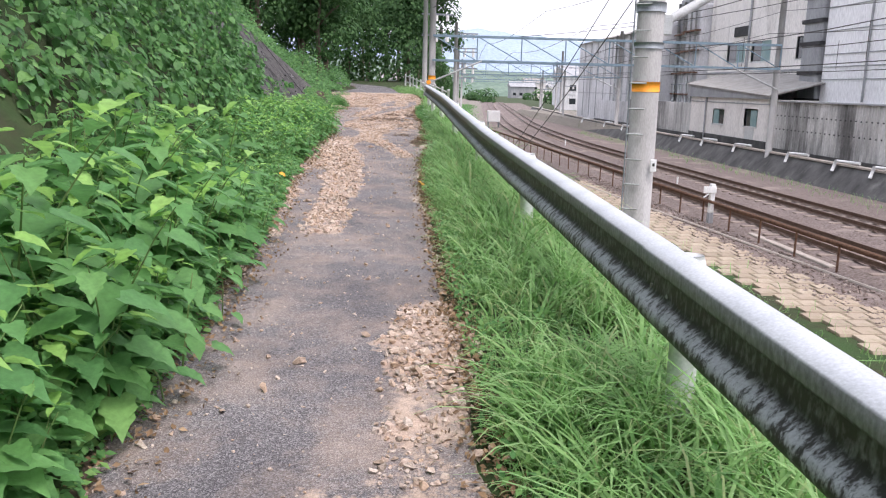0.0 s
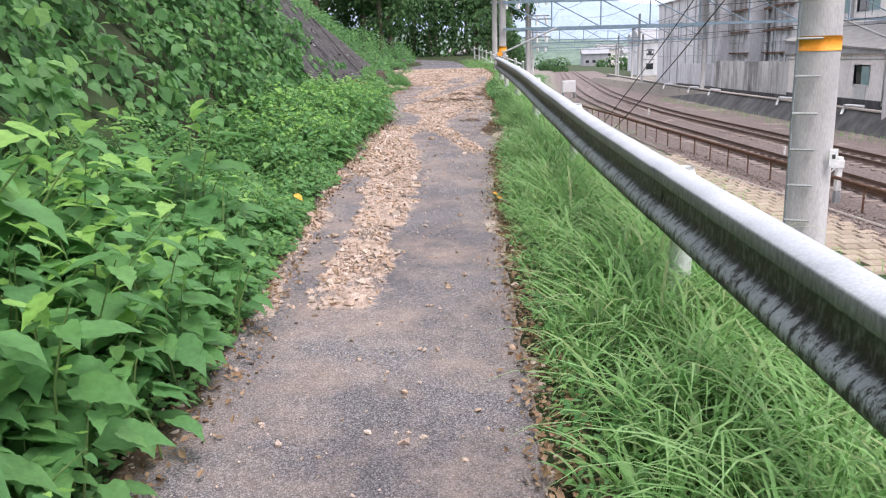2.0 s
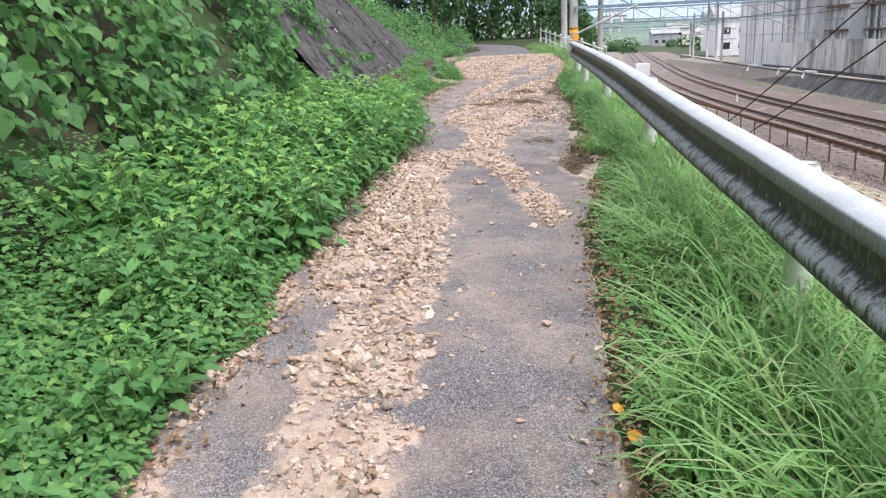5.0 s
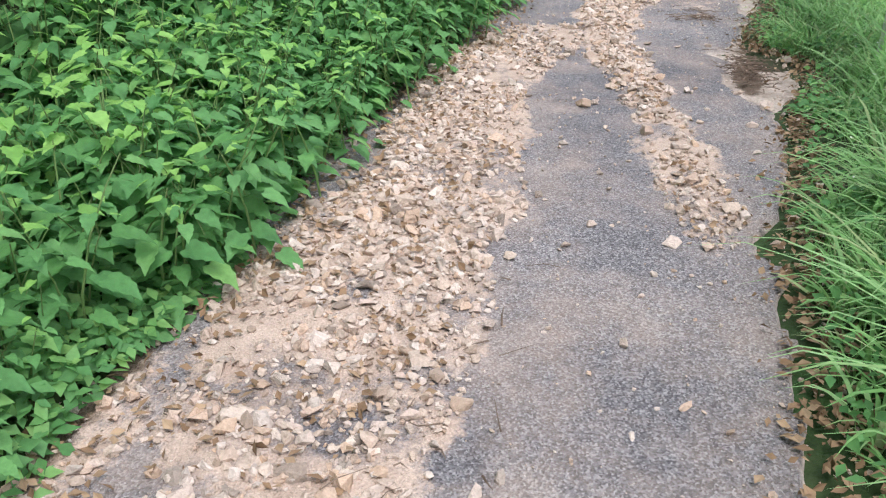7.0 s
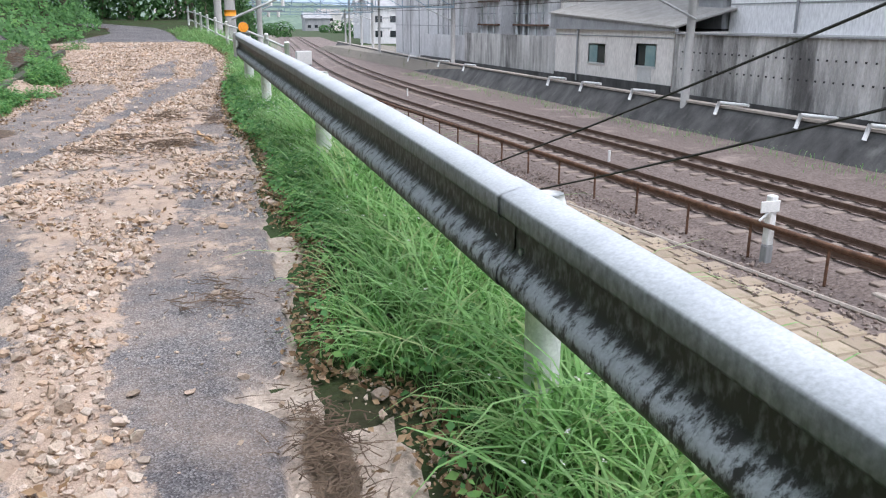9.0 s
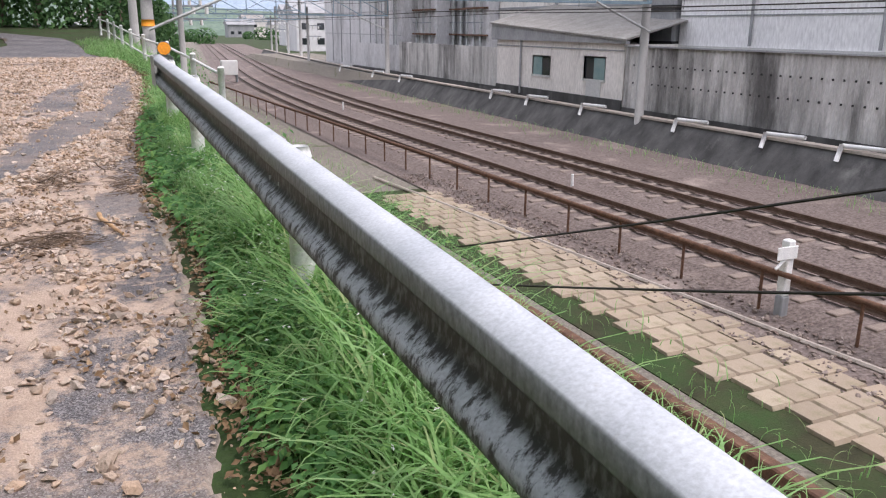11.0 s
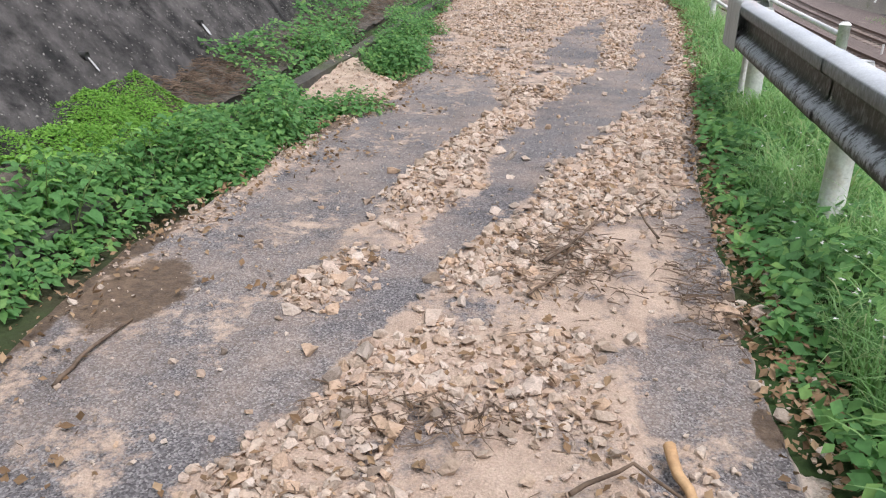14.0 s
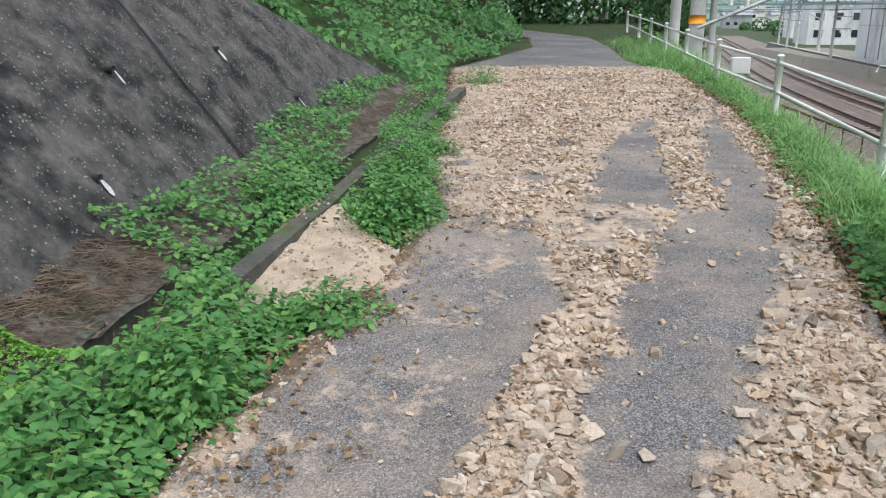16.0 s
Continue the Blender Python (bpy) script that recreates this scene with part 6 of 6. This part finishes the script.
for cx, cy, r, h, n in ((-1.85, 27.8, 0.34, 0.4, 2600), (-1.95, 28.7, 0.3, 0.36, 1600), (-2.05, 25.3, 0.3, 0.42, 1300), (-2.1, 24.5, 0.26, 0.35, 900), (-1.75, 26.2, 0.28, 0.2, 700), (-2.55, 27.6, 0.25, 0.25, 600), (-1.95, 30.0, 0.25, 0.25, 600), (-2.3, 32, 0.3, 0.3, 700),
                       (-2.55, 26.4, 0.25, 0.18, 500), (-2.6, 28.6, 0.25, 0.25, 500), (-2.2, 35.5, 0.4, 0.4, 900), (0.9, 20.5, 0.2, 0.2, 800), (1.2, 19.6, 0.25, 0.3, 900), (0.8, 18.7, 0.15, 0.2, 500), (1.0, 21.3, 0.2, 0.25, 700), (0.75, 14.3, 0.2, 0.2, 600), (0.55, 3.9, 0.18, 0.2, 500), (0.6, 6.6, 0.16, 0.18, 450), (0.95, 20.0, 0.3, 0.3, 1200), (0.85, 19.2, 0.25, 0.25, 700), (0.7, 15.6, 0.15, 0.14, 300), (2.4, 22.5, 0.6, 0.6, 1200), (4.6, 26, 0.7, 0.7, 1200), (6.9, 36, 0.8, 0.5, 1000)):
    fern_bush(cx, cy, r, h, n, "feathery green mugwort bush")
pts = []
for k in range(260):
    y = srng.choice((srng.gauss(21.5, 1.2), srng.gauss(23, 1.2), srng.uniform(12, 24)))
    pts.append((edge_right(y) + srng.uniform(0.15, 0.6), y, float(gz(y)) + srng.uniform(0.18, 0.42)))
pts = np.array(pts)
n = len(pts)
v, f = leaves(np.repeat(pts, 5, 0), rng.normal(0, 0.3, (5 * n, 3)) + (0, 0, 1), rng.normal(0, 1, (5 * n, 3)) * (1, 1, 0.2), rng.uniform(0.008, 0.014, 5 * n), False)
tagged(new("white_flowers", np_mesh("white_flowers", v, f, M_PETAL)), "tiny white wild flowers in the verge", "flowers", kind="stuff")
for x, y, s in ((-1.42, 10.1, 0.09), (0.24, 11.25, 0.06), (0.27, 11.05, 0.08)):
    v, f = leaves(np.array([(x, y, float(gz(y)) + (0.3 if s == 0.09 else 0.05))]), np.array([(0.3, -0.4, 1.0)]), np.array([(0.4, -0.3, 0.3)]), np.array([s]))
    tagged(new("yellow_leaf", np_mesh("yellow_leaf", v, f, M_YELLOW)), "single withered yellow leaf", "leaf", group="yellow leaves")


# trees
def crown_mesh(seed, r, h, n, size, conifer=False):
    q = np.random.default_rng(seed)
    k = 16
    t = q.random(k)
    cz = h * (0.3 + 0.65 * t)
    cr = r * (1.05 - t if conifer else np.sqrt(np.clip(1 - (2 * t - 0.9) ** 2, 0.1, 1)))
    ca = q.uniform(0, 6.28, k)
    c = np.stack([cr * 0.6 * np.cos(ca), cr * 0.6 * np.sin(ca), cz], 1)
    pick = q.integers(0, k, n)
    d = unit(q.normal(0, 1, (n, 3)))
    pts = c[pick] + d * (0.5 * r * q.uniform(0.3, 1.0, n) ** 0.5)[:, None] * (1, 1, 0.75)
    v, f = leaves(pts, d + (0, 0, 0.7) + q.normal(0, 0.4, (n, 3)), d * (1, 1, 0) + (0, 0, -0.5) + q.normal(0, 0.4, (n, 3)), q.uniform(0.6, 1.3, n) * size, False)
    return np_mesh("crown", v, f, M_FAR, True)


def tree_variant(seed, h, r, n, size, conifer=False):
    q = random.Random(seed)
    ob = thing("tree", "dark green forest tree with a leafy crown" if not conifer else "tall dark conifer with hanging foliage", "tree", group="forest trees")
    bm = tube([(0, 0, -0.6), (0.1 * q.gauss(0, 1), 0.1 * q.gauss(0, 1), h * 0.4), (0.2 * q.gauss(0, 1), 0.2 * q.gauss(0, 1), h * 0.85)], 0.17, 8, taper=0.04)
    part("trunk", bm, M_BARK, ob, smooth=True)
    for _ in range(5):
        a, z = q.uniform(0, 6.28), h * q.uniform(0.3, 0.7)
        part("limb", tube([(0, 0, z), (0.5 * r * math.cos(a), 0.5 * r * math.sin(a), z + 0.12 * h)], 0.06, 5, taper=0.02), M_BARK, ob)
    part("crown", crown_mesh(seed, r, h, n, size, conifer), M_FAR, ob)
    return ob


TREES = [tree_variant(31, 9, 2.6, 5200, 0.26), tree_variant(32, 11, 2.8, 5600, 0.28), tree_variant(33, 14, 2.2, 6000, 0.28, True), tree_variant(34, 7, 2.4, 4200, 0.24)]
wood = [(-6.5, 41, 3), (-5.0, 46, 0), (-9, 38, 0), (-8, 50, 1), (-4.2, 53, 3), (-11, 45, 1), (-3.2, 60, 2), (-0.5, 62, 2), (-6.5, 58, 1), (1.2, 60, 2), (3.0, 64, 2), (-9.5, 56, 2), (-13, 52, 2), (-2, 68, 1), (0.6, 72, 2), (2.6, 78, 2), (-7, 66, 2),
        # first four: crowns above the view, added to shade the near bank
        (-5.2, -1, 3), (-5.0, 2.2, 0), (-5.2, 5.2, 3), (-5.6, 8, 0), (-8, 33, 3), (-9.5, 27, 0), (-10, 20, 3), (-10, 12, 0), (-11, 4, 1), (-15, 40, 2), (-13, 30, 1), (-3.9, 44.5, 3), (-17, 60, 2), (-12, 66, 2), (3.6, 88, 0), (4.6, 100, 3), (1.5, 92, 1), (-3, 84, 2)]
for k, (x, y, i) in enumerate(wood):
    m = pose(x, y, lay(x, y), 0, 0, 77 * k)
    s = 0.85 + 0.3 * srng.random()
    o = copy_thing(TREES[i], m)
    o.scale = (s, s, s)
for t_ in TREES:
    k = TREES.index(t_)
    t_.location = [(-12.5, 58, 2), (-16, 48, 2), (-6, 74, 1.2), (-14, 22, 7)][k]
    t_.location.z = lay(t_.location.x, t_.location.y)

# bushes and tall grass on the low bank beyond the slope wall, and the leafy crest above it
def mound(name, n, y0, y1, x0, x1, h, sizes, label):
    y, x = rng.uniform(y0, y1, n), rng.uniform(x0, x1, n)
    pts = np.zeros((n, 3))
    for i in range(n):
        xx = min(x[i], float(edge_left(y[i])) - 0.15)
        hump = max(0.08, 0.5 + 0.7 * n2(xx, y[i], 0.6, 141) + 0.35 * n2(xx, y[i], 1.7, 142)) * min(1.0, (edge_left(y[i]) - xx) / 1.2 + 0.15)
        pts[i] = (xx, y[i], lay(xx, y[i]) + h * hump * (0.4 + 0.6 * rng.random() ** 0.5))
    v, f = leaves(pts, np.array([(0.3, -0.5, 0.9)]) + rng.normal(0, 0.4, (n, 3)), np.array([(0.3, -0.4, -0.3)]) + rng.normal(0, 0.6, (n, 3)), rng.uniform(*sizes, n), False)
    tagged(new(name, np_mesh(name, v, f, M_VINE, True)), label, "bushes", kind="stuff")


mound("roadside_bushes", 26000, 33.3, 56, -11, -2.4, 1.5, (0.07, 0.16), "leafy green bushes at the edge of the wood")
mound("crest_bushes", 22000, 22, 36, -13, -4.4, 1.3, (0.08, 0.17), "leafy bushes above the slope wall")
mound("crest_bushes", 16000, -4, 24, -15, -6.5, 1.4, (0.1, 0.2), "leafy bushes on top of the bank")

n = 30000
yy, xx = rng.uniform(55, 68, n), rng.uniform(-20, 4.5, n)
top = np.array([6.5 + 3.5 * n2(a, 0, 0.25, 151) - 1.2 * max(0.0, a - 1.5) for a in xx])
hz = rng.random(n) ** 0.8 * top
lump = np.array([1.4 * n2(a, c, 0.6, 152) for a, c in zip(xx, hz)])
pts = np.stack([xx, 57 + (yy - 55) * 0.35 + lump + 0.25 * np.abs(xx + 1), np.array([lay(a, 57) for a in xx]) + hz], 1)
v, f = leaves(pts, np.array([(0.1, -0.8, 0.7)]) + rng.normal(0, 0.45, (n, 3)), np.array([(0.0, -0.4, -0.8)]) + rng.normal(0, 0.5, (n, 3)), rng.uniform(0.16, 0.34, n), False)
tagged(new("woodland_edge", np_mesh("woodland_edge", v, f, M_FAR, True)), "dense dark green foliage of the wood's edge", "woodland", kind="stuff")

n = 9000
k_ = rng.integers(0, 45, n)
tx, ty, th = rng.uniform(-25, 95, 45), rng.uniform(215, 330, 45), rng.uniform(2.5, 6.5, 45)
tx = np.where(np.abs(tx - 40) < 9, tx + 20, tx)
d = unit(rng.normal(0, 1, (n, 3)))
pts = np.stack([tx[k_], ty[k_], th[k_] * 0.5 - 2.9], 1) + d * np.stack([th[k_] * 0.75, th[k_] * 0.6, th[k_] * 0.55], 1)
v, f = leaves(pts, d + (0, -0.2, 0.5), rng.normal(0, 1, (n, 3)), rng.uniform(0.6, 1.3, n), False)
tagged(new("far_trees", np_mesh("far_trees", v, f, M_FAR, True)), "distant green trees between the town houses", "trees", kind="stuff")

# lineside scrub far off
n = 9000
yy = rng.uniform(48, 190, n)
xx = np.array([4.2 + 0.04 * (y - 48) + curve_x(y) * 0.6 for y in yy]) + rng.normal(0, 1.2, n)
pts = np.stack([xx, yy, np.array([lay(a, b) for a, b in zip(xx, yy)]) + rng.uniform(0, 1, n) * np.array([0.3 + 0.5 * abs(n2(a, b, 0.2, 9)) for a, b in zip(xx, yy)])], 1)
v, f = leaves(pts, rng.normal(0, 0.5, (n, 3)) + (0, -0.3, 1), rng.normal(0, 1, (n, 3)), rng.uniform(0.12, 0.3, n), False)
tagged(new("lineside_scrub", np_mesh("lineside_scrub", v, f, M_VINE, True)), "green scrub beside the railway", "scrub", kind="stuff")

# ballast stones near the camera's side
n = 5200
px, py = rng.uniform(8.9, 12.6, n), rng.uniform(11, 40, n)
v, f = rubble(np.stack([px, py, np.full(n, -2.79)], 1), rng.uniform(0.025, 0.05, n))
tagged(new("ballast_stones", np_mesh("ballast_stones", v, f, M_BALSTONE)), "loose brown-grey ballast stones", "ballast", kind="stuff")

# ---- stone pavers at the foot of the slope, piece by piece ----
paving = thing("block_paving", "tan weathered paving blocks with mossy joints at the foot of the slope", "paving", at=(8, 20, -2.85), kind="structure")
PM = []
for k in range(3):
    b = box(-0.5, 0.5, -0.5, 0.5, -0.1, 0.015, 0.06)
    for vv in b.verts:
        vv.co.x += 0.12 * n2(vv.co.x * 9, vv.co.y * 9 + k, 1, k)
        vv.co.y += 0.12 * n2(vv.co.y * 9, vv.co.x * 9 + k, 1, k + 5)
    me = bpy.data.meshes.new("paver")
    b.to_mesh(me)
    b.free()
    me.materials.append(M_PAVER)
    PM.append(me)
part("bedding", box(7.0, 9.4, 8, 38, -2.95, -2.84), M_SOIL, paving, "dark mossy joints")
for j in range(62):
    for i in range(4):
        y = 8.4 + 0.47 * j + 0.04 * n2(i, j, 0.9, 6)
        x = 7.8 - 0.03 * (y - 24) + 0.44 * i + (0.2 if j % 2 else 0) + 0.04 * n2(i, j, 0.8, 5)
        po = part("paver", PM[(i * 7 + j * 3) % 3], M_PAVER, paving)
        po.matrix_basis = pose(x, y, -2.8 + 0.012 * n2(x, y, 3, 2), 2 * n2(x, y, 2, 3), 2 * n2(x, y, 2, 4), 2 * n2(x, y, 5, 6)) @ Matrix.Diagonal((0.425 + 0.05 * n2(x, y, 4, 8), 0.45 + 0.05 * n2(x, y, 4, 9), 1, 1))
